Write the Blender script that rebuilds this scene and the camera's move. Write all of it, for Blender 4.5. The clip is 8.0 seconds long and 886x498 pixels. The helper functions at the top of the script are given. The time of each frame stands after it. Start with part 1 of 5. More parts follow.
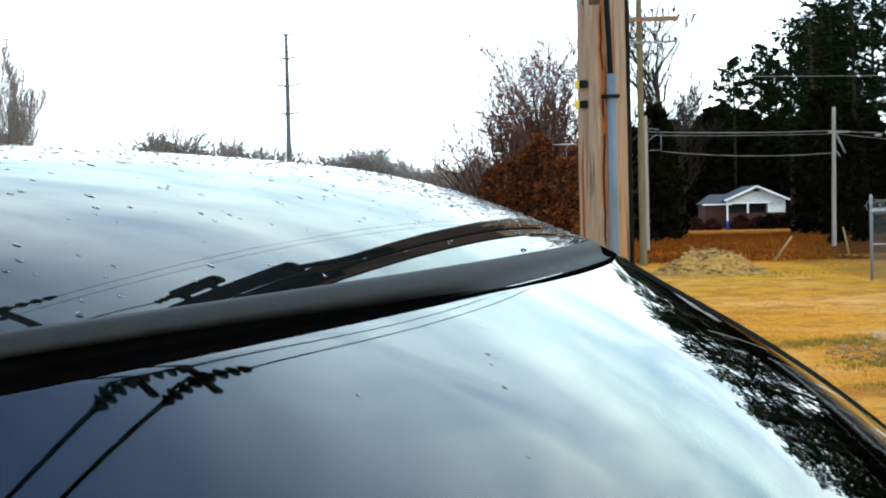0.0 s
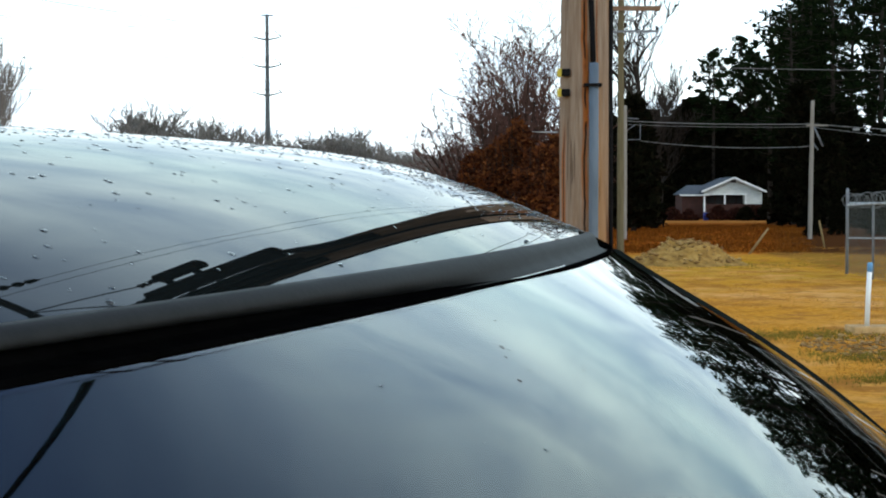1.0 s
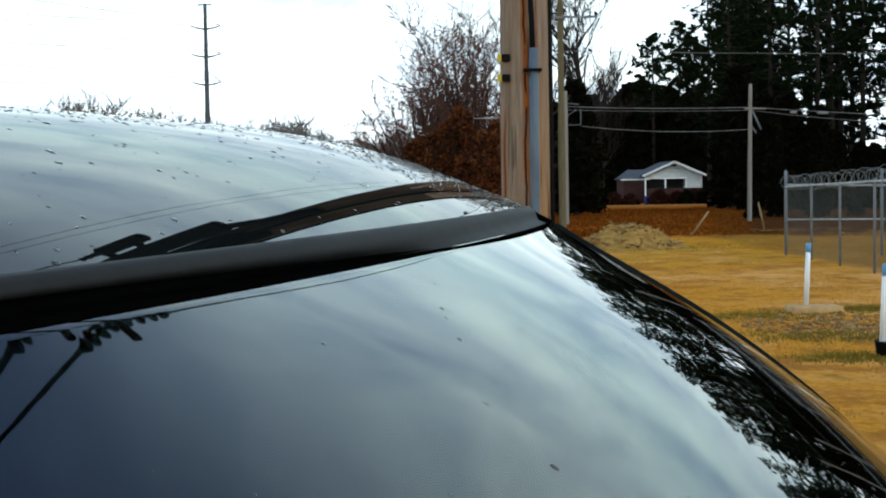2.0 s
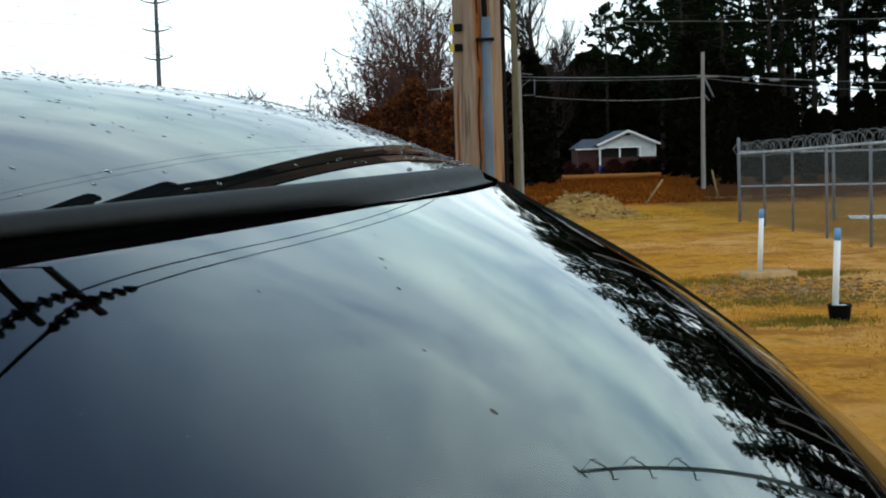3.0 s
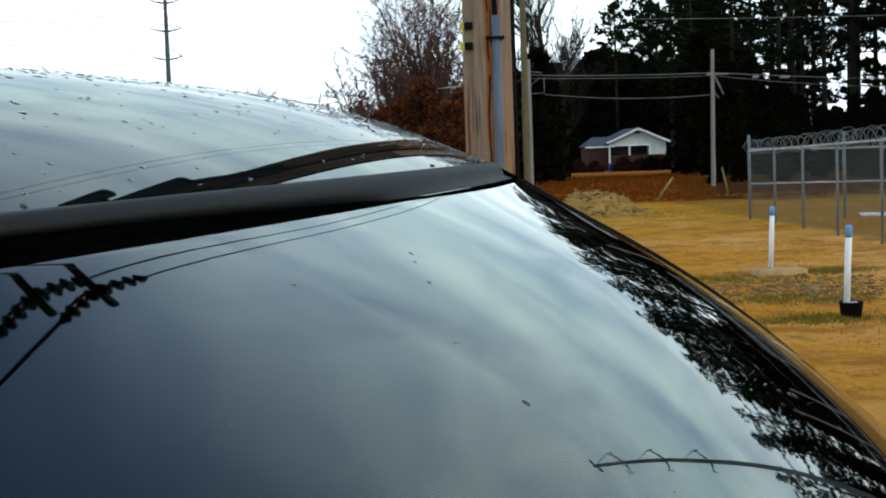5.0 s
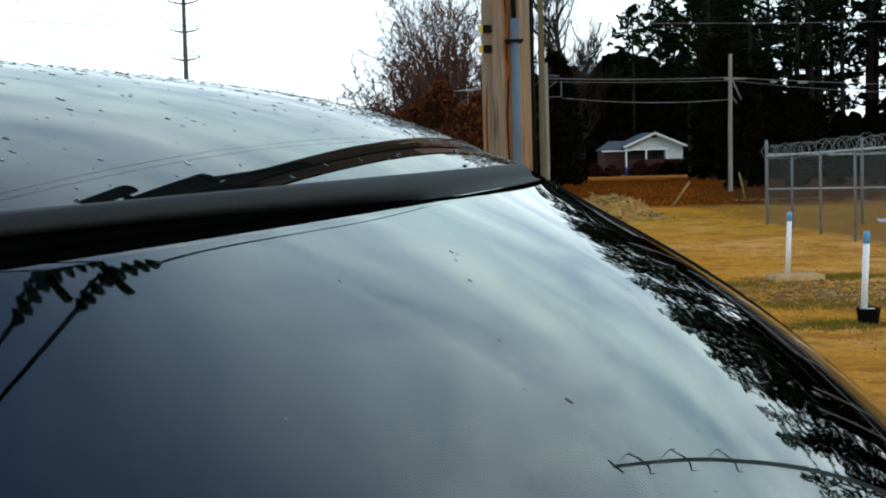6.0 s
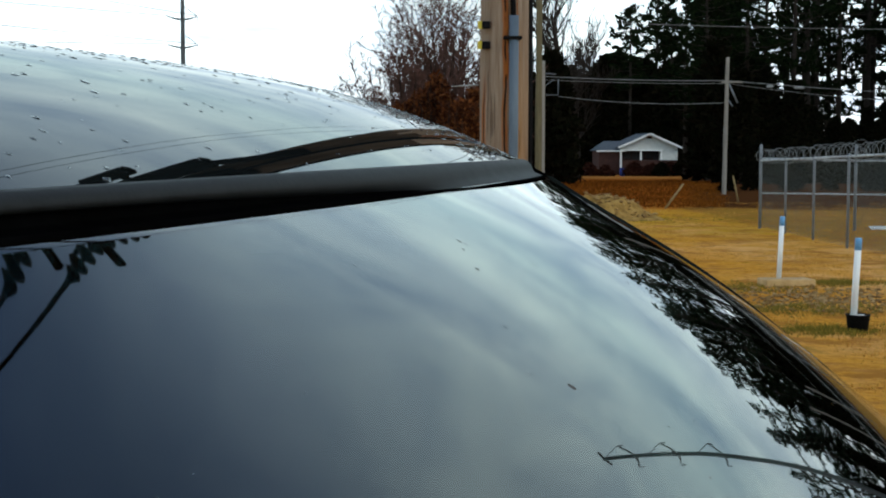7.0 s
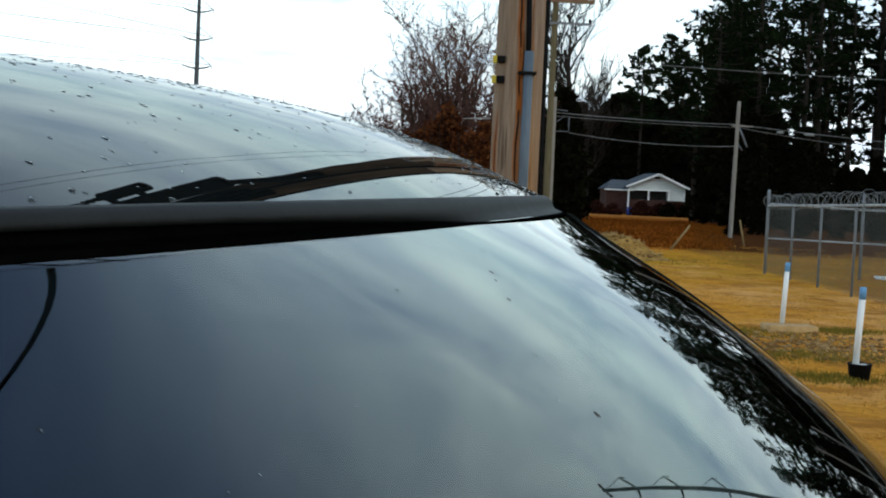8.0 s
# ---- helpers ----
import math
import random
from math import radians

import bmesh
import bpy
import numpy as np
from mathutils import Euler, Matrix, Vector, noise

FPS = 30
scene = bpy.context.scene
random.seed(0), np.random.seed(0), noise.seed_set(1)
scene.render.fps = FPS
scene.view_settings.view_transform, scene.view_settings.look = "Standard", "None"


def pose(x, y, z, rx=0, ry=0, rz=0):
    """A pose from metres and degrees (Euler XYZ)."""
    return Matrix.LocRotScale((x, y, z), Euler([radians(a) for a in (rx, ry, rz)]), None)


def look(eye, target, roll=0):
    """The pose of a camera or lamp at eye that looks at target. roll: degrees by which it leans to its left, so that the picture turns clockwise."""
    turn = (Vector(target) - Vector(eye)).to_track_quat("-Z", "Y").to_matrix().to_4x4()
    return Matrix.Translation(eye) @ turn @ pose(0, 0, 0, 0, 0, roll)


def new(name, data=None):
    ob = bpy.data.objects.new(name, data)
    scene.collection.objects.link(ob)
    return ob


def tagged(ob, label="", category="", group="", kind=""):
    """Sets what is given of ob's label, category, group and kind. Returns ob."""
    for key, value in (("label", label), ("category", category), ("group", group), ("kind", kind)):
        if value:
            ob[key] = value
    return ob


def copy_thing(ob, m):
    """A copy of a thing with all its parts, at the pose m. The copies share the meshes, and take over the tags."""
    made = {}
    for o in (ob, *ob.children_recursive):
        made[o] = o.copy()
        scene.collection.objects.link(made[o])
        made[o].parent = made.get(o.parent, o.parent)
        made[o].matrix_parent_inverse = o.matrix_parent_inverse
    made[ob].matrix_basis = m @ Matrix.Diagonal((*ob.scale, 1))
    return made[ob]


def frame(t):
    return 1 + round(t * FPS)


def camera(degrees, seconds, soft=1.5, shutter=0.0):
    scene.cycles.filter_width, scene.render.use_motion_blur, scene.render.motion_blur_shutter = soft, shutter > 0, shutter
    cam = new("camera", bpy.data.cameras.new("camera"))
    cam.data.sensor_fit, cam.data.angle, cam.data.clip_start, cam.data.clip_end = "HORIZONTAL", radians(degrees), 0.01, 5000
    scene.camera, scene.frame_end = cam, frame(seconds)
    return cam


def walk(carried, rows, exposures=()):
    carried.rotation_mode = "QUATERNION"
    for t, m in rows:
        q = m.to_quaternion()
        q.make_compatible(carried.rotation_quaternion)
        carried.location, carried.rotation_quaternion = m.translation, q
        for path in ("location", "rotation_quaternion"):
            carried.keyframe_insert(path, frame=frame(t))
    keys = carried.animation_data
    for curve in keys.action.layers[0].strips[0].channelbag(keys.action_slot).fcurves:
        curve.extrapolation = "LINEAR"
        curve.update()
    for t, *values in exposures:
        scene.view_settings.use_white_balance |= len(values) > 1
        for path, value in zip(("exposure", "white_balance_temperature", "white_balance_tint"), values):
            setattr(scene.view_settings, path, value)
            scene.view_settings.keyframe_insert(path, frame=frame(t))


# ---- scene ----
# ---------------------------------------------------------------- camera and its walk
cam = camera(35.0, 8.0, soft=2.0)
PATH = [  # seconds, eye, yaw to the left, pitch, roll
    (0.0, (0.0266, 0.0052, 1.9680), 2.169, -1.687, -1.338),
    (0.2, (0.0248, 0.0026, 1.9700), 1.691, -2.907, -0.700),
    (0.5, (0.0254, 0.0011, 1.9655), 1.829, -3.087, -0.992),
    (0.7, (0.0220, 0.0005, 1.9675), 1.744, -2.803, -1.000),
    (1.0, (0.0099, 0.0004, 1.9715), 1.230, -2.310, -0.111),
    (1.2, (0.0047, 0.0006, 1.9730), 0.637, -2.320, -0.200),
    (1.5, (0.0010, -0.0001, 1.9699), 0.006, -2.313, 0.019),
    (1.7, (0.0017, -0.0051, 1.9680), 0.017, -2.337, -0.400),
    (2.0, (0.0115, -0.0136, 1.9617), -1.078, -2.831, -0.934),
    (2.2, (0.0159, -0.0158, 1.9600), -2.242, -3.288, -1.135),
    (3.5, (0.0190, -0.0095, 1.9485), -2.814, -4.054, -1.842),
    (4.0, (0.0154, -0.0101, 1.9494), -2.689, -3.971, -1.934),
    (5.5, (0.0056, -0.0193, 1.9503), -2.143, -4.074, -1.789),
    (6.0, (-0.0009, -0.0203, 1.9491), -1.800, -3.925, -1.510),
    (6.5, (-0.0020, -0.0258, 1.9485), -1.842, -3.881, -1.408),
    (7.0, (-0.0089, -0.0393, 1.9478), -2.121, -4.131, 0.134),
    (7.2, (-0.0179, -0.0443, 1.9490), -1.899, -2.483, 2.300),
    (7.3, (-0.0247, -0.0463, 1.9490), -1.871, -2.003, 2.000),
    (7.5, (-0.0330, -0.0508, 1.9480), -1.915, -1.807, 1.561),
    (7.7, (-0.0310, -0.0581, 1.9488), -1.642, -1.905, 1.200),
    (8.0, (-0.0238, -0.0701, 1.9488), -1.909, -2.872, 2.636),
]


def stand(eye, yaw, pitch, roll):
    a, b = radians(yaw), radians(pitch)
    ahead = Vector((-math.sin(a) * math.cos(b), math.cos(a) * math.cos(b), math.sin(b)))
    return look(eye, Vector(eye) + ahead * 10, roll)


walk(cam, [(t, stand(e, y, p, r)) for t, e, y, p, r in PATH], exposures=[(0.0, 0.60, 6500, 7), (0.5, 0.32, 6500, 7), (1.1, -0.02, 6500, 7), (2.2, -0.24, 6500, 6), (6.8, -0.36, 6500, 6), (7.4, -0.44, 6500, 6)])

# ---------------------------------------------------------------- sky and sun
world = bpy.data.worlds.new("overcast_sky")
scene.world = world
world.use_nodes = True
wt = world.node_tree
wt.nodes.clear()


def wnode(kind, **props):
    n = wt.nodes.new(kind)
    for key, value in props.items():
        n.inputs[key].default_value = value
    return n


w_out = wt.nodes.new("ShaderNodeOutputWorld")
w_bg = wt.nodes.new("ShaderNodeBackground")
w_co = wt.nodes.new("ShaderNodeTexCoord")
w_sep = wt.nodes.new("ShaderNodeSeparateXYZ")
wt.links.new(w_co.outputs["Generated"], w_sep.inputs[0])
# the cloud deck: a plane overhead, so that the clouds crowd towards the horizon
w_up = wt.nodes.new("ShaderNodeMath")
w_up.operation = "ADD"
w_up.inputs[1].default_value = 0.22
wt.links.new(w_sep.outputs["Z"], w_up.inputs[0])
w_div = wt.nodes.new("ShaderNodeVectorMath")
w_div.operation = "DIVIDE"
w_cmb = wt.nodes.new("ShaderNodeCombineXYZ")
for axis in "XYZ":
    wt.links.new(w_up.outputs[0], w_cmb.inputs[axis])
wt.links.new(w_co.outputs["Generated"], w_div.inputs[0])
wt.links.new(w_cmb.outputs[0], w_div.inputs[1])
w_turn = wt.nodes.new("ShaderNodeMapping")
w_turn.inputs["Rotation"].default_value = (0, 0, radians(-9))
wt.links.new(w_div.outputs[0], w_turn.inputs[0])
w_map = wt.nodes.new("ShaderNodeMapping")
w_map.inputs["Scale"].default_value = (0.50, 1.0, 1.0)
w_map.inputs["Location"].default_value = (0.35, 0.1, 0)
wt.links.new(w_turn.outputs[0], w_map.inputs[0])
w_noise = wnode("ShaderNodeTexNoise", Scale=4.0, Detail=6.0, Roughness=0.50, Distortion=0.5)
wt.links.new(w_map.outputs[0], w_noise.inputs["Vector"])
w_cloud = wt.nodes.new("ShaderNodeValToRGB")
w_cloud.color_ramp.elements[0].position, w_cloud.color_ramp.elements[0].color = 0.34, (0.55, 0.62, 0.77, 1)
w_cloud.color_ramp.elements[1].position, w_cloud.color_ramp.elements[1].color = 0.66, (1.26, 1.26, 1.24, 1)
# ragged lumps break the streaks
w_lump = wnode("ShaderNodeTexNoise", Scale=2.6, Detail=5.0, Roughness=0.6, Distortion=1.2)
wt.links.new(w_div.outputs[0], w_lump.inputs["Vector"])
w_both = wt.nodes.new("ShaderNodeMix")
w_both.inputs["Factor"].default_value = 0.42
wt.links.new(w_noise.outputs["Fac"], w_both.inputs["A"])
wt.links.new(w_lump.outputs["Fac"], w_both.inputs["B"])
wt.links.new(w_both.outputs["Result"], w_cloud.inputs[0])
# thin bright cloud low down, thick grey cloud overhead
w_deck = wt.nodes.new("ShaderNodeValToRGB")
ramp = w_deck.color_ramp
ramp.elements[0].position, ramp.elements[0].color = 0.0, (1.95, 2.05, 2.1, 1)
ramp.elements[1].position, ramp.elements[1].color = 1.0, (0.20, 0.25, 0.36, 1)
for at, colour in ((0.20, (1.51, 1.80, 1.84, 1)), (0.27, (1.44, 1.84, 1.85, 1)), (0.38, (1.54, 1.87, 1.95, 1)), (0.48, (1.29, 1.59, 1.74, 1)), (0.57, (0.72, 0.93, 1.17, 1)), (0.65, (0.345, 0.49, 0.72, 1)), (0.72, (0.185, 0.30, 0.55, 1))):
    e = ramp.elements.new(at)
    e.color = colour
wt.links.new(w_sep.outputs["Z"], w_deck.inputs[0])
w_mul = wt.nodes.new("ShaderNodeMix")
w_mul.data_type, w_mul.blend_type = "RGBA", "MULTIPLY"
w_mul.inputs["Factor"].default_value = 1.0
# the deck is thicker towards the east, above the woods
w_east = wt.nodes.new("ShaderNodeMapRange")
w_east.interpolation_type = "SMOOTHSTEP"
w_high = wt.nodes.new("ShaderNodeMapRange")
w_high.interpolation_type = "SMOOTHSTEP"
for n, low, high, a, b in ((w_east, 0.10, 0.65, 1.10, 0.74), (w_high, 0.26, 0.46, 0.0, 1.0)):
    for key, value in (("From Min", low), ("From Max", high), ("To Min", a), ("To Max", b)):
        n.inputs[key].default_value = value
wt.links.new(w_sep.outputs["X"], w_east.inputs["Value"])
wt.links.new(w_sep.outputs["Z"], w_high.inputs["Value"])
w_thick = wt.nodes.new("ShaderNodeMix")
w_thick.inputs["A"].default_value = 1.0
wt.links.new(w_high.outputs[0], w_thick.inputs["Factor"])
wt.links.new(w_east.outputs[0], w_thick.inputs["B"])
w_scale = wt.nodes.new("ShaderNodeVectorMath")
w_scale.operation = "SCALE"
wt.links.new(w_deck.outputs[0], w_scale.inputs[0])
wt.links.new(w_thick.outputs["Result"], w_scale.inputs["Scale"])
wt.links.new(w_scale.outputs[0], w_mul.inputs["A"])
wt.links.new(w_cloud.outputs[0], w_mul.inputs["B"])
# the clear sky above the clouds comes through a little
w_sky = wt.nodes.new("ShaderNodeTexSky")
w_sky.sky_type, w_sky.sun_disc = "NISHITA", False
w_sky.sun_elevation, w_sky.sun_rotation = radians(41), radians(134)
w_thin = wt.nodes.new("ShaderNodeMix")
w_thin.data_type, w_thin.blend_type = "RGBA", "ADD"
w_thin.inputs["Factor"].default_value = 0.02
wt.links.new(w_mul.outputs["Result"], w_thin.inputs["A"])
wt.links.new(w_sky.outputs[0], w_thin.inputs["B"])
wt.links.new(w_thin.outputs["Result"], w_bg.inputs["Color"])
w_bg.inputs["Strength"].default_value = 1.0
wt.links.new(w_bg.outputs[0], w_out.inputs[0])

sun = new("sun", bpy.data.lights.new("sun", "SUN"))
sun.data.energy, sun.data.angle, sun.data.color = 1.15, radians(25), (1.0, 0.95, 0.88)
sun.matrix_world = look((42, -40, 50), (0, 0, 0))

# ---------------------------------------------------------------- materials


def material(name, colours, rough=0.8, metal=0.0, scale=4.0, detail=6.0, stretch=(1, 1, 1), bump=0.0, bump_scale=None, spec=0.5, rough_var=0.0, by_object=0.0, second=None):
    """A principled material whose colour runs through colours by noise in object space; bump in metres; second: (colour, scale, low, high) of larger stains."""
    m = bpy.data.materials.new(name)
    m.use_nodes = True
    nt = m.node_tree
    bsdf = nt.nodes["Principled BSDF"]
    bsdf.inputs["Metallic"].default_value = metal
    bsdf.inputs["Roughness"].default_value = rough
    bsdf.inputs["Specular IOR Level"].default_value = spec
    co = nt.nodes.new("ShaderNodeTexCoord")
    mp = nt.nodes.new("ShaderNodeMapping")
    mp.inputs["Scale"].default_value = stretch
    nt.links.new(co.outputs["Object"], mp.inputs[0])
    nz = nt.nodes.new("ShaderNodeTexNoise")
    nz.inputs["Scale"].default_value, nz.inputs["Detail"].default_value, nz.inputs["Roughness"].default_value = scale, detail, 0.6
    nt.links.new(mp.outputs[0], nz.inputs["Vector"])
    rp = nt.nodes.new("ShaderNodeValToRGB")
    els = rp.color_ramp.elements
    n = len(colours)
    els[0].position, els[0].color = 0.3, (*colours[0], 1)
    els[1].position, els[1].color = 0.7, (*colours[-1], 1)
    for i in range(1, n - 1):
        els.new(0.3 + 0.4 * i / (n - 1)).color = (*colours[i], 1)
    nt.links.new(nz.outputs["Fac"], rp.inputs[0])
    colour = rp.outputs[0]
    if second:
        tint, s2, low, high = second
        n2 = nt.nodes.new("ShaderNodeTexNoise")
        n2.inputs["Scale"].default_value, n2.inputs["Detail"].default_value = s2, 4
        nt.links.new(mp.outputs[0], n2.inputs["Vector"])
        r2 = nt.nodes.new("ShaderNodeMapRange")
        r2.inputs["From Min"].default_value, r2.inputs["From Max"].default_value = low, high
        nt.links.new(n2.outputs["Fac"], r2.inputs["Value"])
        mx = nt.nodes.new("ShaderNodeMix")
        mx.data_type = "RGBA"
        mx.inputs["B"].default_value = (*tint, 1)
        nt.links.new(r2.outputs[0], mx.inputs["Factor"])
        nt.links.new(colour, mx.inputs["A"])
        colour = mx.outputs["Result"]
    if by_object:
        inf = nt.nodes.new("ShaderNodeObjectInfo")
        r3 = nt.nodes.new("ShaderNodeMapRange")
        r3.inputs["To Min"].default_value, r3.inputs["To Max"].default_value = 1 - by_object, 1 + by_object
        nt.links.new(inf.outputs["Random"], r3.inputs["Value"])
        mv = nt.nodes.new("ShaderNodeVectorMath")
        mv.operation = "SCALE"
        nt.links.new(colour, mv.inputs[0])
        nt.links.new(r3.outputs[0], mv.inputs["Scale"])
        colour = mv.outputs[0]
    nt.links.new(colour, bsdf.inputs["Base Color"])
    if rough_var:
        r4 = nt.nodes.new("ShaderNodeMapRange")
        r4.inputs["To Min"].default_value, r4.inputs["To Max"].default_value = max(0.02, rough - rough_var), min(1, rough + rough_var)
        nt.links.new(nz.outputs["Fac"], r4.inputs["Value"])
        nt.links.new(r4.outputs[0], bsdf.inputs["Roughness"])
    if bump:
        nb = nt.nodes.new("ShaderNodeTexNoise")
        nb.inputs["Scale"].default_value, nb.inputs["Detail"].default_value = bump_scale or scale * 3, 6
        nt.links.new(mp.outputs[0], nb.inputs["Vector"])
        bp = nt.nodes.new("ShaderNodeBump")
        bp.inputs["Distance"].default_value = bump
        nt.links.new(nb.outputs["Fac"], bp.inputs["Height"])
        nt.links.new(bp.outputs[0], bsdf.inputs["Normal"])
    return m


def tinted(name, colours, rough=0.95, spec=0.12):
    """Foliage and twigs: a colour of its own for each island of the mesh."""
    m = bpy.data.materials.new(name)
    m.use_nodes = True
    nt = m.node_tree
    bsdf = nt.nodes["Principled BSDF"]
    bsdf.inputs["Roughness"].default_value = rough
    bsdf.inputs["Specular IOR Level"].default_value = spec
    geo = nt.nodes.new("ShaderNodeNewGeometry")
    rp = nt.nodes.new("ShaderNodeValToRGB")
    els = rp.color_ramp.elements
    els[0].position, els[0].color = 0.0, (*colours[0], 1)
    els[1].position, els[1].color = 1.0, (*colours[-1], 1)
    for i in range(1, len(colours) - 1):
        els.new(i / (len(colours) - 1)).color = (*colours[i], 1)
    nt.links.new(geo.outputs["Random Per Island"], rp.inputs[0])
    nt.links.new(rp.outputs[0], bsdf.inputs["Base Color"])
    return m


CAR_PAINT = material("dark_car_paint", [(0.0035, 0.005, 0.005), (0.006, 0.008, 0.008)], 0.32, 0.0, 900, 2, spec=0.0)
bs = CAR_PAINT.node_tree.nodes["Principled BSDF"]
bs.inputs["Coat Weight"].default_value, bs.inputs["Coat Roughness"].default_value, bs.inputs["Coat IOR"].default_value = 0.79, 0.015, 1.40
RUBBER = material("black_rubber", [(0.010, 0.0103, 0.0105), (0.018, 0.0185, 0.019)], 0.60, 0.0, 60, 5, bump=0.00012, bump_scale=300, rough_var=0.10, spec=0.10)
# the shade under the moulding's lip, put into a near-black colour
GAP_SHADE = material("gap_shade_black", [(0.001, 0.001, 0.001), (0.002, 0.002, 0.002)], 0.95, 0.0, 80, 4, spec=0.0)
TRIM = material("black_pillar_trim", [(0.008, 0.010, 0.009), (0.014, 0.016, 0.014)], 0.75, 0.0, 30, 4, rough_var=0.06, spec=0.0)
CABIN = material("dark_cabin_cloth", [(0.012, 0.012, 0.013), (0.022, 0.022, 0.024)], 0.95, 0.0, 120, 4, spec=0.1)
DASH = material("grey_dashboard_plastic", [(0.013, 0.013, 0.013), (0.020, 0.020, 0.020)], 0.8, 0.0, 60, 4, spec=0.2)
INNER_TRIM = material("dark_inner_trim", [(0.012, 0.013, 0.012), (0.02, 0.021, 0.02)], 0.85, 0.0, 40, 4, spec=0.1)
TYRE = material("tyre_rubber", [(0.015, 0.015, 0.015), (0.03, 0.03, 0.03)], 0.85, 0.0, 40, 4, bump=0.002)
ALLOY = material("grey_wheel_metal", [(0.3, 0.3, 0.31), (0.4, 0.4, 0.41)], 0.35, 0.9, 20, 4)

GLASS = bpy.data.materials.new("tinted_windscreen_glass")
GLASS.use_nodes = True
bs = GLASS.node_tree.nodes["Principled BSDF"]
bs.inputs["Base Color"].default_value = (0.05, 0.09, 0.078, 1)
bs.inputs["Transmission Weight"].default_value, bs.inputs["IOR"].default_value = 1.0, 1.62
bs.inputs["Roughness"].default_value = 0.012
gt_ = GLASS.node_tree
g_tc = gt_.nodes.new("ShaderNodeTexCoord")
g_mp = gt_.nodes.new("ShaderNodeMapping")
g_mp.inputs["Rotation"].default_value = (0, 0, radians(-73.56))
gt_.links.new(g_tc.outputs["Object"], g_mp.inputs[0])
# a thin dried film, left where the water ran, is a little less glossy
g_s2 = gt_.nodes.new("ShaderNodeMapping")
g_s2.inputs["Scale"].default_value = (70, 0.7, 0.7)
gt_.links.new(g_mp.outputs[0], g_s2.inputs[0])
g_n2 = gt_.nodes.new("ShaderNodeTexNoise")
g_n2.inputs["Scale"].default_value, g_n2.inputs["Detail"].default_value = 1.0, 4
gt_.links.new(g_s2.outputs[0], g_n2.inputs["Vector"])
g_mr = gt_.nodes.new("ShaderNodeMapRange")
g_mr.inputs["From Min"].default_value, g_mr.inputs["From Max"].default_value = 0.60, 0.74
g_mr.inputs["To Min"].default_value, g_mr.inputs["To Max"].default_value = 0.010, 0.032
gt_.links.new(g_n2.outputs["Fac"], g_mr.inputs["Value"])
gt_.links.new(g_mr.outputs[0], bs.inputs["Roughness"])
WATER = bpy.data.materials.new("rain_water")
WATER.use_nodes = True
bs = WATER.node_tree.nodes["Principled BSDF"]
bs.inputs["Transmission Weight"].default_value, bs.inputs["IOR"].default_value, bs.inputs["Roughness"].default_value = 1.0, 1.33, 0.0

POLE_WOOD = material("weathered_pole_wood", [(0.165, 0.108, 0.070), (0.225, 0.160, 0.112), (0.29, 0.222, 0.165)], 0.9, 0.0, 5.0, 10, (9, 9, 0.5), 0.008, 14, 0.2, second=((0.30, 0.150, 0.052), 0.45, 0.50, 0.66))


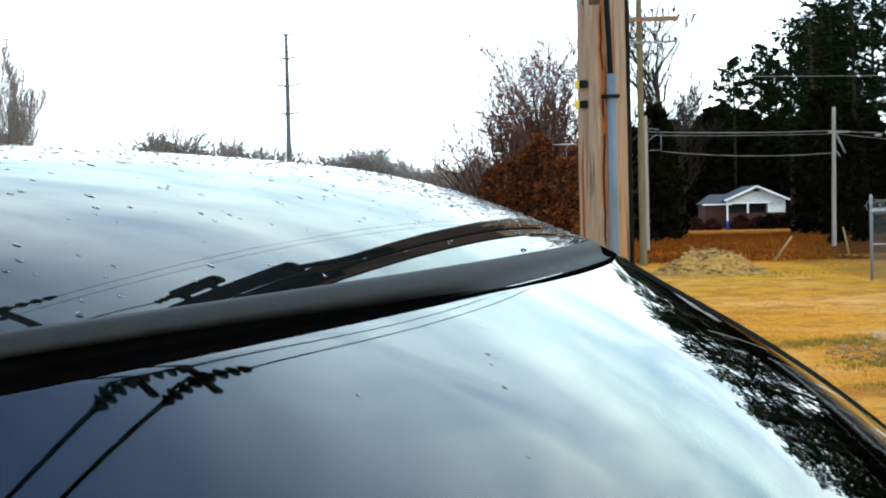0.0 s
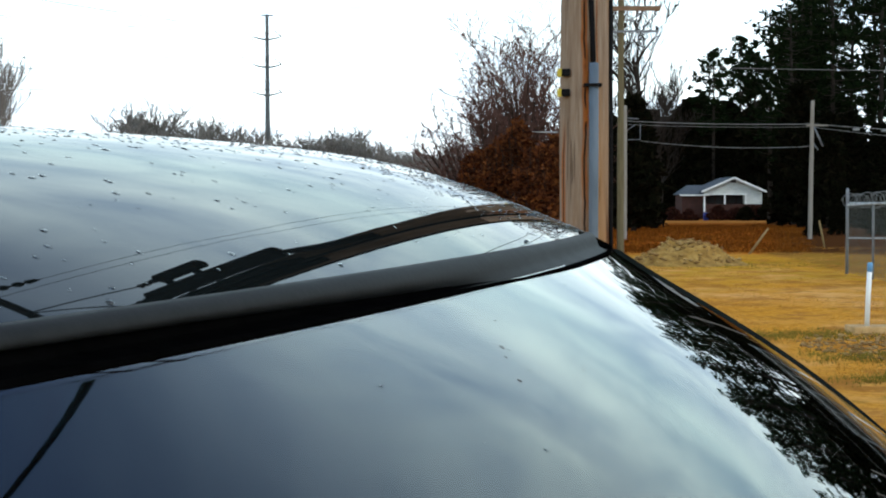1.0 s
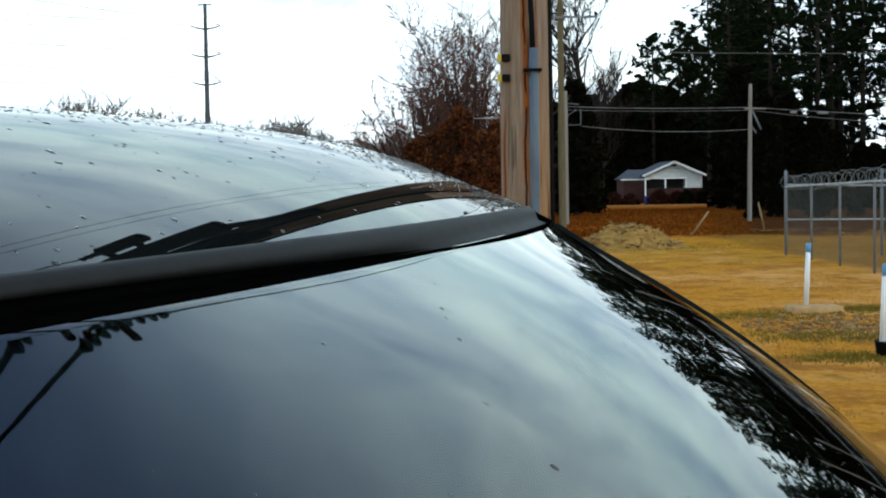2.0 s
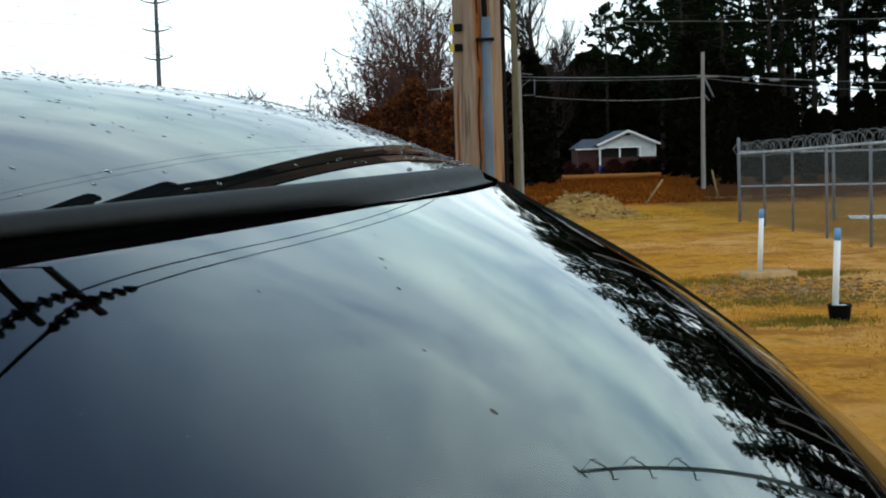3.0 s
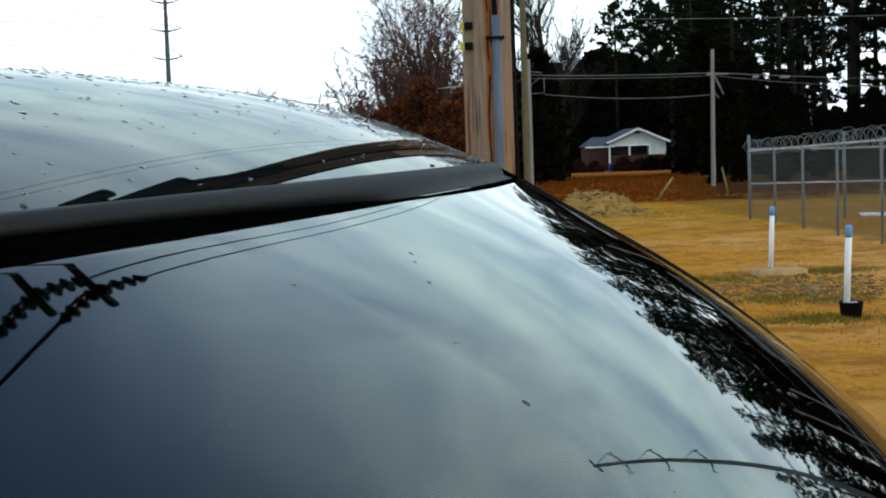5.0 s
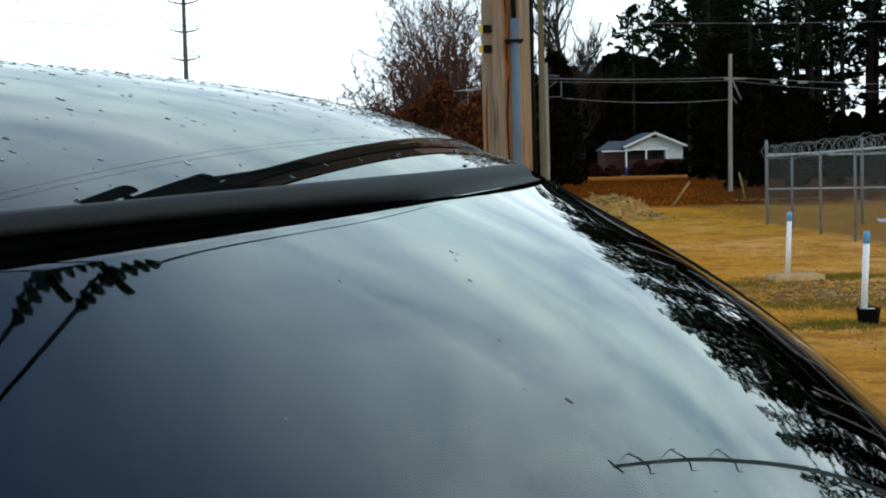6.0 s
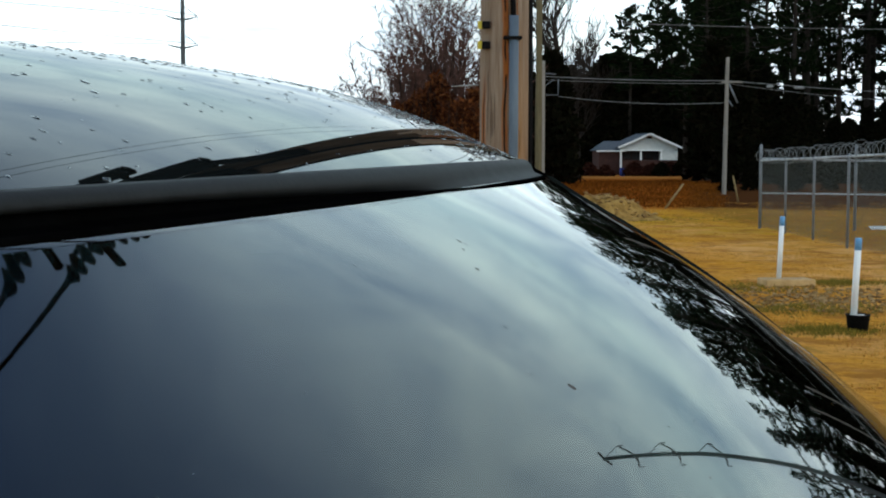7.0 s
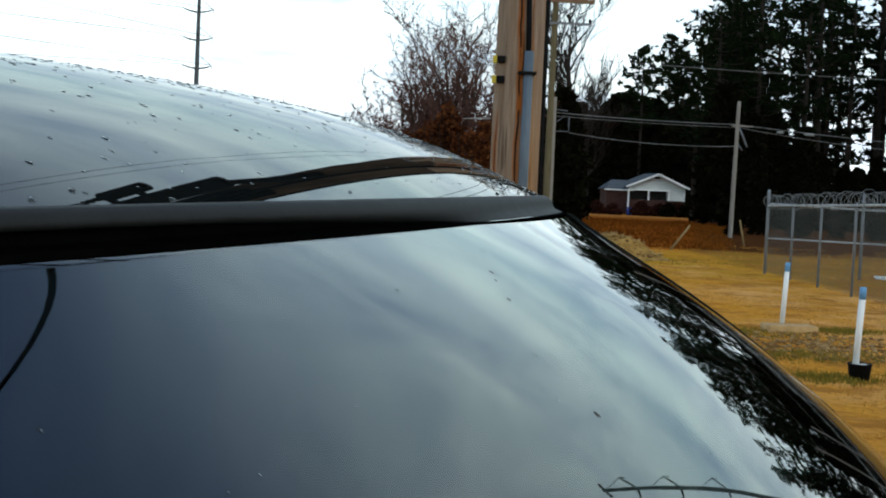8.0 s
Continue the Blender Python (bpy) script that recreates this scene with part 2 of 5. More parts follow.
def split_wood(m, strips):
    """Adds long weathered splits to a pole's wood: strips of (angle round the pole, half width, lowest, highest z), rust-brown with a dark check in the middle."""
    nt = m.node_tree
    bsdf = nt.nodes["Principled BSDF"]
    co = next(n for n in nt.nodes if n.type == "TEX_COORD")

    def node(op, a, b):
        n = nt.nodes.new("ShaderNodeMath")
        n.operation = op
        for i, v in enumerate((a, b)):
            if isinstance(v, (int, float)):
                n.inputs[i].default_value = v
            else:
                nt.links.new(v, n.inputs[i])
        return n.outputs[0]

    def ramp(value, low, high, a=0.0, b=1.0):
        n = nt.nodes.new("ShaderNodeMapRange")
        n.interpolation_type = "SMOOTHSTEP"
        for key, v in (("From Min", low), ("From Max", high), ("To Min", a), ("To Max", b)):
            n.inputs[key].default_value = v
        nt.links.new(value, n.inputs["Value"])
        return n.outputs[0]

    def grain(scale, stretch, detail=5):
        mp = nt.nodes.new("ShaderNodeMapping")
        mp.inputs["Scale"].default_value = stretch
        nt.links.new(co.outputs["Object"], mp.inputs[0])
        n = nt.nodes.new("ShaderNodeTexNoise")
        n.inputs["Scale"].default_value, n.inputs["Detail"].default_value = scale, detail
        nt.links.new(mp.outputs[0], n.inputs["Vector"])
        return n.outputs["Fac"]

    def blend(fac, a, tint):
        n = nt.nodes.new("ShaderNodeMix")
        n.data_type = "RGBA"
        n.inputs["B"].default_value = (*tint, 1)
        nt.links.new(fac, n.inputs["Factor"])
        nt.links.new(a, n.inputs["A"])
        return n.outputs["Result"]

    sep = nt.nodes.new("ShaderNodeSeparateXYZ")
    nt.links.new(co.outputs["Object"], sep.inputs[0])
    angle = node("ARCTAN2", sep.outputs["Y"], sep.outputs["X"])
    angle = node("ADD", angle, node("MULTIPLY", node("SUBTRACT", grain(1.0, (0.4, 0.4, 1.1), 3), 0.5), 0.5))
    angle = node("ADD", angle, node("MULTIPLY", node("SUBTRACT", grain(1.0, (3, 3, 7), 3), 0.5), 0.12))
    colour = bsdf.inputs["Base Color"].links[0].from_socket
    fine = grain(1.0, (30, 30, 1.2))
    height = None
    for at, half, z0, z1 in strips:
        off = node("ABSOLUTE", node("SUBTRACT", angle, radians(at)), 0)
        band = node("MULTIPLY", ramp(sep.outputs["Z"], z0 - 0.3, z0 + 0.1), ramp(sep.outputs["Z"], z1 - 0.1, z1 + 0.3, 1.0, 0.0))
        stain = node("MULTIPLY", node("MULTIPLY", ramp(off, half * 0.55, half, 1.0, 0.0), ramp(grain(1.0, (9, 9, 1.6)), 0.36, 0.50)), band)
        colour = blend(node("MULTIPLY", stain, ramp(fine, 0.25, 0.6, 0.55, 1.0)), colour, (0.30, 0.088, 0.014))
        check = node("MULTIPLY", node("MULTIPLY", ramp(off, half * 0.10, half * 0.30, 1.0, 0.0), ramp(grain(1.0, (2, 2, 2.6)), 0.42, 0.50)), band)
        colour = blend(check, colour, (0.02, 0.010, 0.006))
        height = check if height is None else node("MAXIMUM", height, check)
    hairline = ramp(grain(1.0, (30, 30, 1.1), 3), 0.63, 0.68)
    colour = blend(node("MULTIPLY", hairline, 0.4), colour, (0.035, 0.022, 0.014))
    nt.links.new(colour, bsdf.inputs["Base Color"])
    bump = nt.nodes.new("ShaderNodeBump")
    bump.invert = True
    bump.inputs["Distance"].default_value = 0.02
    nt.links.new(node("MAXIMUM", height, hairline), bump.inputs["Height"])
    nt.links.new(bsdf.inputs["Normal"].links[0].from_socket, bump.inputs["Normal"])
    nt.links.new(bump.outputs[0], bsdf.inputs["Normal"])


split_wood(POLE_WOOD, ((-93, 0.16, -0.3, 3.4), (-152, 0.22, -0.3, 2.3), (-28, 0.34, -0.3, 1.7), (-64, 0.04, 1.2, 3.4)))
GREY_WOOD = material("grey_pole_wood", [(0.185, 0.158, 0.132), (0.277, 0.251, 0.218)], 0.9, 0.0, 3, 6, (6, 6, 0.4), 0.004, 9, 0.2)
MOSSY_WOOD = material("mossy_pole_wood", [(0.085, 0.070, 0.038), (0.15, 0.122, 0.070)], 0.9, 0.0, 3, 7, (7, 7, 0.5), 0.006, 9, 0.15)
ARM_WOOD = material("crossarm_wood", [(0.145, 0.086, 0.053), (0.224, 0.145, 0.092)], 0.9, 0.0, 3, 6, (1, 6, 6), 0.003, 12, 0.2)
CONDUIT = material("grey_plastic_conduit", [(0.060, 0.084, 0.112), (0.092, 0.12, 0.152)], 0.55, 0.0, 6, 5, (3, 3, 0.6))
BLACK = material("black_cable", [(0.004, 0.004, 0.004), (0.009, 0.009, 0.010)], 0.7, 0.0, 30, 3, spec=0.05)
# wire coloured near black, as an unlit silhouette against the sky
WIRE = material("silhouette_wire", [(0.014, 0.014, 0.015), (0.024, 0.024, 0.025)], 0.8, 0.0, 10, 2, spec=0.1)
LINE_WIRE = material("aluminium_wire", [(0.17, 0.17, 0.165), (0.27, 0.27, 0.265)], 0.6, 0.2, 3, 3)
STEEL = material("galvanised_steel", [(0.132, 0.145, 0.165), (0.211, 0.224, 0.244)], 0.6, 0.4, 8, 5, rough_var=0.1)
TOWER_STEEL = material("weathering_steel", [(0.066, 0.073, 0.073), (0.106, 0.112, 0.112)], 0.75, 0.2, 1.2, 5, (2, 2, 0.3))
# insulators too: the silhouette's darkness is put into the colour
PORCELAIN = material("silhouette_porcelain", [(0.004, 0.0035, 0.0035), (0.009, 0.007, 0.006)], 0.55, 0.0, 15, 3, spec=0.12)
YELLOW = material("yellow_plastic", [(0.42, 0.33, 0.01), (0.52, 0.41, 0.02)], 0.5, 0.0, 20, 4)
WHITE_PIPE = material("white_plastic_pipe", [(0.70, 0.71, 0.70), (0.82, 0.82, 0.80)], 0.45, 0.0, 5, 5, (3, 3, 1))
BLUE_PAINT = material("blue_paint", [(0.09, 0.26, 0.50), (0.15, 0.36, 0.60)], 0.6, 0.0, 25, 5)
BARREL_BLUE = material("blue_plastic", [(0.01, 0.03, 0.22), (0.02, 0.05, 0.32)], 0.5, 0.0, 6, 4)
CONCRETE = material("concrete", [(0.34, 0.20, 0.075), (0.52, 0.33, 0.14)], 0.92, 0.0, 7, 8, bump=0.006, bump_scale=30)
PALE_CONCRETE = material("pale_concrete", [(0.6, 0.6, 0.58), (0.75, 0.75, 0.72)], 0.9, 0.0, 7, 8, bump=0.004, bump_scale=30)
SIDING = material("white_siding", [(0.46, 0.47, 0.45), (0.60, 0.61, 0.58)], 0.7, 0.0, 1.5, 5, (1, 1, 3))
WHITE_TRIM = material("white_painted_trim", [(0.72, 0.73, 0.72), (0.82, 0.82, 0.80)], 0.6, 0.0, 2, 5)
BRICK = material("red_brown_brick", [(0.030, 0.010, 0.007), (0.055, 0.018, 0.012)], 0.9, 0.0, 3, 5)
SHINGLE = material("grey_shingle", [(0.06, 0.07, 0.085), (0.10, 0.115, 0.13)], 0.95, 0.0, 3, 6, (1, 4, 1), spec=0.15)
DARK = material("dark_opening", [(0.012, 0.012, 0.013), (0.02, 0.02, 0.02)], 0.4, 0.0, 2, 3)
BARK = material("dark_bark", [(0.014, 0.011, 0.009), (0.038, 0.030, 0.024)], 0.95, 0.0, 4, 6, (4, 4, 0.7), 0.02, 8, 0.1)
# bark of distant trees, paled in colour to stand for haze
HAZE_BARK = material("hazed_grey_bark", [(0.11, 0.10, 0.09), (0.17, 0.155, 0.14)], 0.95, 0.0, 4, 5, spec=0.1)
STONE = tinted("gravel_stone", [(0.14, 0.070, 0.022), (0.24, 0.135, 0.048), (0.36, 0.23, 0.10)])
# crossarm wood darkened in colour, for arms seen from below against the sky
DARK_ARM = material("shaded_crossarm_wood", [(0.009, 0.007, 0.006), (0.018, 0.014, 0.011)], 0.9, 0.0, 3, 6, (1, 6, 6), spec=0.05)
TWIG = tinted("bare_twig", [(0.050, 0.029, 0.023), (0.088, 0.048, 0.038), (0.155, 0.076, 0.058)])
# needles and foliage near black: the backlit woods' shade is put into the colour
NEEDLE = tinted("backlit_pine_needles", [(0.004, 0.008, 0.0035), (0.008, 0.014, 0.0055), (0.014, 0.022, 0.008)], spec=0.0)
CEDAR = tinted("backlit_cedar_foliage", [(0.0035, 0.0042, 0.0022), (0.0065, 0.0068, 0.0036), (0.012, 0.0098, 0.0058)], spec=0.0)
RUSSET = tinted("dead_brown_leaves", [(0.022, 0.007, 0.003), (0.055, 0.016, 0.005), (0.10, 0.027, 0.007), (0.17, 0.058, 0.015)])
HEDGE = tinted("dark_red_hedge", [(0.018, 0.006, 0.004), (0.035, 0.010, 0.006), (0.05, 0.016, 0.008)])
RAIL = material("bright_galvanised_rail", [(0.33, 0.36, 0.38), (0.46, 0.49, 0.51)], 0.55, 0.3, 6, 4)
MESH_STEEL = material("weathered_mesh_wire", [(0.075, 0.088, 0.085), (0.13, 0.148, 0.142)], 0.7, 0.3, 8, 4)
COIL_STEEL = material("weathered_barbed_wire", [(0.09, 0.10, 0.105), (0.19, 0.20, 0.205)], 0.6, 0.3, 6, 4)
# darker copy of the pole's wood: shade on the upper shaft is in the colour
UPPER_WOOD = material("shaded_pole_wood", [(0.028, 0.017, 0.010), (0.065, 0.043, 0.028), (0.10, 0.070, 0.048)], 0.9, 0.0, 2.6, 8, (6, 6, 0.55), 0.008, 9, 0.1)
SEDGE = tinted("russet_broomsedge", [(0.085, 0.022, 0.003), (0.15, 0.044, 0.006), (0.23, 0.078, 0.010)], spec=0.03)
# distant twigs: the haze of the skyline is put into their pale colour
HAZE_TWIG = tinted("hazed_grey_twig", [(0.15, 0.14, 0.13), (0.24, 0.22, 0.20)])
STRAW = tinted("dry_straw", [(0.32, 0.135, 0.017), (0.52, 0.25, 0.038), (0.68, 0.38, 0.10)], spec=0.03)
GREEN_GRASS = tinted("short_green_grass", [(0.13, 0.105, 0.014), (0.24, 0.17, 0.026)])

# the ground: dormant gold turf, worn earth, russet rough beyond, greener inside the fence
GROUND = bpy.data.materials.new("dormant_turf")
GROUND.use_nodes = True
nt = GROUND.node_tree
bs = nt.nodes["Principled BSDF"]
bs.inputs["Roughness"].default_value, bs.inputs["Specular IOR Level"].default_value = 0.95, 0.0
g_co = nt.nodes.new("ShaderNodeTexCoord")


def g_noise(scale, detail=6, rough=0.6):
    n = nt.nodes.new("ShaderNodeTexNoise")
    n.inputs["Scale"].default_value, n.inputs["Detail"].default_value, n.inputs["Roughness"].default_value = scale, detail, rough
    nt.links.new(g_co.outputs["Object"], n.inputs["Vector"])
    return n.outputs["Fac"]


def g_range(value, low, high):
    n = nt.nodes.new("ShaderNodeMapRange")
    n.interpolation_type = "SMOOTHSTEP"
    n.inputs["From Min"].default_value, n.inputs["From Max"].default_value = low, high
    nt.links.new(value, n.inputs["Value"])
    return n.outputs[0]


def g_math(op, a, b):
    n = nt.nodes.new("ShaderNodeMath")
    n.operation = op
    for i, v in enumerate((a, b)):
        if isinstance(v, float):
            n.inputs[i].default_value = v
        else:
            nt.links.new(v, n.inputs[i])
    return n.outputs[0]


def g_mix(fac, a, b):
    n = nt.nodes.new("ShaderNodeMix")
    n.data_type = "RGBA"
    nt.links.new(fac, n.inputs["Factor"])
    for key, v in (("A", a), ("B", b)):
        if isinstance(v, tuple):
            n.inputs[key].default_value = (*v, 1)
        else:
            nt.links.new(v, n.inputs[key])
    return n.outputs["Result"]


g_sep = nt.nodes.new("ShaderNodeSeparateXYZ")
nt.links.new(g_co.outputs["Object"], g_sep.inputs[0])
turf = g_mix(g_range(g_noise(9.0, 8, 0.7), 0.35, 0.65), (0.470, 0.189, 0.020), (0.700, 0.327, 0.047))
turf = g_mix(g_range(g_noise(0.45, 7, 0.65), 0.48, 0.62), turf, (0.660, 0.304, 0.050))
turf = g_mix(g_range(g_noise(1.4, 7), 0.60, 0.70), turf, (0.241, 0.131, 0.011))
turf = g_mix(g_range(g_noise(2.6, 8, 0.75), 0.62, 0.72), turf, (0.263, 0.098, 0.021))
# bleached tan in the worn middle, olive where it stays damp, russet scuffs of bare earth
worn = g_math("MULTIPLY", g_range(g_noise(0.16, 5, 0.6), 0.40, 0.58), g_range(g_noise(1.1, 8, 0.7), 0.36, 0.60))
turf = g_mix(g_math("MULTIPLY", worn, 0.85), turf, (0.750, 0.405, 0.146))
damp = g_math("MULTIPLY", g_range(g_math("ADD", g_sep.outputs["Y"], g_math("MULTIPLY", g_noise(0.5), 9.0)), 31.0, 38.0), g_range(g_noise(0.8, 7, 0.65), 0.36, 0.56))
turf = g_mix(g_math("MULTIPLY", damp, 0.7), turf, (0.440, 0.248, 0.016))
turf = g_mix(g_math("MULTIPLY", g_range(g_noise(1.9, 9, 0.75), 0.57, 0.66), 0.75), turf, (0.215, 0.069, 0.020))
edge_y = g_math("ADD", g_sep.outputs["Y"], g_math("MULTIPLY", g_noise(0.25), 8.0))
far_rough = g_range(edge_y, 47.0, 51.0)
rough_mix = g_mix(g_range(g_noise(1.2), 0.35, 0.65), (0.250, 0.053, 0.004), (0.430, 0.109, 0.011))
turf = g_mix(far_rough, turf, rough_mix)
brush = g_math("MULTIPLY", far_rough, g_range(g_math("SUBTRACT", g_sep.outputs["X"], g_math("MULTIPLY", g_sep.outputs["Y"], 0.208)), 0.0, 0.9))
turf = g_mix(brush, turf, (0.094, 0.038, 0.013))
lawn = g_range(edge_y, 128.0, 134.0)
turf = g_mix(g_math("MULTIPLY", lawn, g_math("SUBTRACT", 1.0, brush)), turf, (0.352, 0.137, 0.031))
inside = g_math("MULTIPLY", g_range(g_sep.outputs["X"], 9.0, 9.6), g_range(g_math("MULTIPLY", g_sep.outputs["Y"], -1.0), -47.0, -45.0))
turf = g_mix(g_math("MULTIPLY", inside, 0.75), turf, (0.219, 0.121, 0.025))
turf = g_mix(g_math("MULTIPLY", g_range(g_noise(0.9, 8, 0.7), 0.48, 0.60), 0.7), turf, (0.300, 0.115, 0.027))
turf = g_mix(g_math("MULTIPLY", g_range(g_noise(3.5, 8, 0.75), 0.52, 0.70), 0.5), turf, (0.731, 0.356, 0.112))
turf = g_mix(brush, turf, (0.073, 0.029, 0.011))
nt.links.new(turf, bs.inputs["Base Color"])
g_bump = nt.nodes.new("ShaderNodeBump")
g_bump.inputs["Distance"].default_value = 0.06
nt.links.new(g_noise(7.0, 8, 0.7), g_bump.inputs["Height"])
nt.links.new(g_bump.outputs[0], bs.inputs["Normal"])

# ---------------------------------------------------------------- mesh helpers


class Geo:
    """Vertices and faces of one mesh."""

    def __init__(self):
        self.v, self.f = [], []

    def add(self, verts, faces):
        n = len(self.v)
        self.v.extend(tuple(p) for p in verts)
        self.f.extend(tuple(i + n for i in face) for face in faces)

    def box(self, centre, size, rz=0.0, bevel=0.0, m=None):
        bm = bmesh.new()
        bmesh.ops.create_cube(bm, size=1.0, matrix=Matrix.Diagonal((*size, 1)))
        if bevel:
            bmesh.ops.bevel(bm, geom=bm.edges[:], offset=bevel, segments=2, affect="EDGES", profile=0.6)
        t = Matrix.Translation(centre) @ Matrix.Rotation(radians(rz), 4, "Z")
        if m is not None:
            t = m
        bm.verts.index_update()
        self.add([t @ v.co for v in bm.verts], [[v.index for v in f.verts] for f in bm.faces])
        bm.free()

    def tube(self, points, radii, sides=8, caps=True):
        points = [Vector(p) for p in points]
        if not isinstance(radii, (list, tuple)):
            radii = [radii] * len(points)
        n, rings = len(points), []
        side = None
        for i, p in enumerate(points):
            d = (points[min(i + 1, n - 1)] - points[max(i - 1, 0)]).normalized()
            if side is None:
                side = d.cross(Vector((0.13, 0.21, 1.0)) if abs(d.z) < 0.9 else Vector((1, 0.2, 0))).normalized()
            side = (side - d * side.dot(d)).normalized()
            other = d.cross(side)
            rings += [p + (side * math.cos(a) + other * math.sin(a)) * radii[i] for a in (2 * math.pi * k / sides for k in range(sides))]
        faces = [(i * sides + k, i * sides + (k + 1) % sides, (i + 1) * sides + (k + 1) % sides, (i + 1) * sides + k) for i in range(n - 1) for k in range(sides)]
        if caps:
            faces += [tuple(range(sides))[::-1], tuple((n - 1) * sides + k for k in range(sides))]
        self.add(rings, faces)

    def grid(self, rows):
        n, m = len(rows), len(rows[0])
        self.add([p for r in rows for p in r], [(i * m + j, i * m + j + 1, (i + 1) * m + j + 1, (i + 1) * m + j) for i in range(n - 1) for j in range(m - 1)])

    def mesh(self, name, mat, smooth=False, clean=False):
        me = bpy.data.meshes.new(name)
        me.from_pydata(self.v, [], self.f)
        me.materials.append(mat)
        if clean:
            bm = bmesh.new()
            bm.from_mesh(me)
            bmesh.ops.recalc_face_normals(bm, faces=bm.faces[:])
            bm.to_mesh(me)
            bm.free()
        if smooth:
            me.polygons.foreach_set("use_smooth", [True] * len(me.polygons))
        me.update()
        return me


def thing(name, label, category, at=(0, 0, 0), group="", kind=""):
    ob = new(name)
    ob.location = at
    return tagged(ob, label, category, group, kind)


def part(name, geo, mat, parent, label="", smooth=False, clean=True):
    ob = new(name, geo.mesh(name, mat, smooth, clean))
    ob.parent = parent
    if label:
        ob["label"] = label
    return ob


def solid(name, geo, mat, label, category, at=(0, 0, 0), smooth=False, group="", kind="", clean=True):
    ob = new(name, geo.mesh(name, mat, smooth, clean))
    ob.location = at
    return tagged(ob, label, category, group, kind)


def step(t, a, b):
    t = min(1, max(0, (t - a) / (b - a)))
    return t * t * (3 - 2 * t)


def ground_z(x, y):
    return -1.05 * step(y, 62, 150) + 0.03 * noise.noise((x * 0.15, y * 0.15, 3)) * step(math.hypot(x, y), 6, 14) + 0.25 * noise.noise((x * 0.02, y * 0.02, 7)) * step(abs(y), 70, 120)


# ---------------------------------------------------------------- ground
geo = Geo()
xs = [-1500, -800, -420, -240, -140, -90, -60, -42, -30] + [-24 + 0.75 * i for i in range(85)] + [46, 56, 72, 95, 140, 240, 420, 800, 1500]
ys = [-1500, -700, -300, -130, -60, -30, -15, -6] + [0.7 * i for i in range(100)] + [72, 75, 79, 84, 90, 97, 105, 114, 124, 136, 150, 170, 200, 240, 300, 400, 600, 1000, 1500]
geo.grid([[(x, y, ground_z(x, y)) for x in xs] for y in ys])
ground = solid("ground", geo, GROUND, "dormant golden grass field with worn earth patches", "ground", kind="structure", smooth=True, clean=False)

# ---------------------------------------------------------------- the car
# local axes: u across the car to its far side, v to its rear, w up; the origin is the middle of the windscreen's upper edge
CAR_C = Vector((0.0159, 0.7657, 1.9367))
CAR_TH, CAR_ROLL = radians(73.5633), radians(-0.2351)
CAR_U = Vector((math.cos(CAR_TH) * math.cos(CAR_ROLL), math.sin(CAR_TH) * math.cos(CAR_ROLL), -math.sin(CAR_ROLL)))
CAR_V = Vector((-math.sin(CAR_TH), math.cos(CAR_TH), 0))
CAR_W = CAR_U.cross(CAR_V)
BOW, CROWN, SHOULDER = 0.1868, 0.0128, 0.0425
ROOF_S, ROOF_Q = 0.5068, 0.8741
LIP_V, LIP_W = 0.0221, 0.0121
FAR_U, NEAR_U = 0.485, -0.66
CAR_AT = Vector((CAR_C.x, CAR_C.y, 0)) + CAR_V * 0.9
CAR_AT.z = 0


def car_point(u, v, w):
    return CAR_C + CAR_U * u + CAR_V * v + CAR_W * w - CAR_AT


def car_side(u):
    return -CROWN * u * u - SHOULDER * max(0, u - 0.42) ** 2


def roof_rise(vv):
    crest = ROOF_S / (2 * ROOF_Q) * 0.97
    if vv <= crest:
        return ROOF_S * vv - ROOF_Q * vv * vv
    k = vv - crest
    slope = ROOF_S - 2 * ROOF_Q * crest
    return ROOF_S * crest - ROOF_Q * crest * crest + slope * k - 0.03 * k * k


def roof_point(u, vv, lift=0.0):
    shoulder = 0.45 * max(0, u - 0.37) ** 2 * step(vv, 0.0, 0.06)
    return car_point(u, vv + BOW * u * u, car_side(u) + roof_rise(vv) - shoulder + lift)


# how the glass bows away from its plain sweep: factors of u^i g^j, row by row in j
GLASS_BEND = ((-0.00225, -0.00657, -0.31612, 0.54827, 2.7255), (-0.23476, 0.08615, 0.16048, 0.77568, -6.94336), (0.64977, -0.45091, 3.46609, -4.28913, -7.09061))
GLASS_ROLL = (-0.00283, -0.00007, -0.00461, -0.02893)


def glass_w(u, g):
    bend = sum(c * u ** i * g ** (j + 1) for j, row in enumerate(GLASS_BEND) for i, c in enumerate(row))
    bend += sum(c * u ** i for i, c in enumerate(GLASS_ROLL)) * (1 - math.exp(-max(g, 0) / 0.05))
    return bend + (car_side(u) - LIP_W - 0.4043 * g - 0.663 * g * g - 0.0262 * u * u * g + 0.1107 * u * g + 0.1818 * u * g * g
            - 0.0004 * max(0, -1 - 5 * u) * (1 - math.exp(-max(g, 0) / 0.02)) - 0.0624 * u * u * (1 - math.exp(-max(g, 0) / 0.05)) - 0.5464 * (u * g) ** 2 - 0.8876 * g ** 3 - 0.5553 * u ** 3 * g)


def glass_point(u, g, lift=0.0):
    return car_point(u, BOW * u * u - LIP_V - g, glass_w(u, g) + lift)


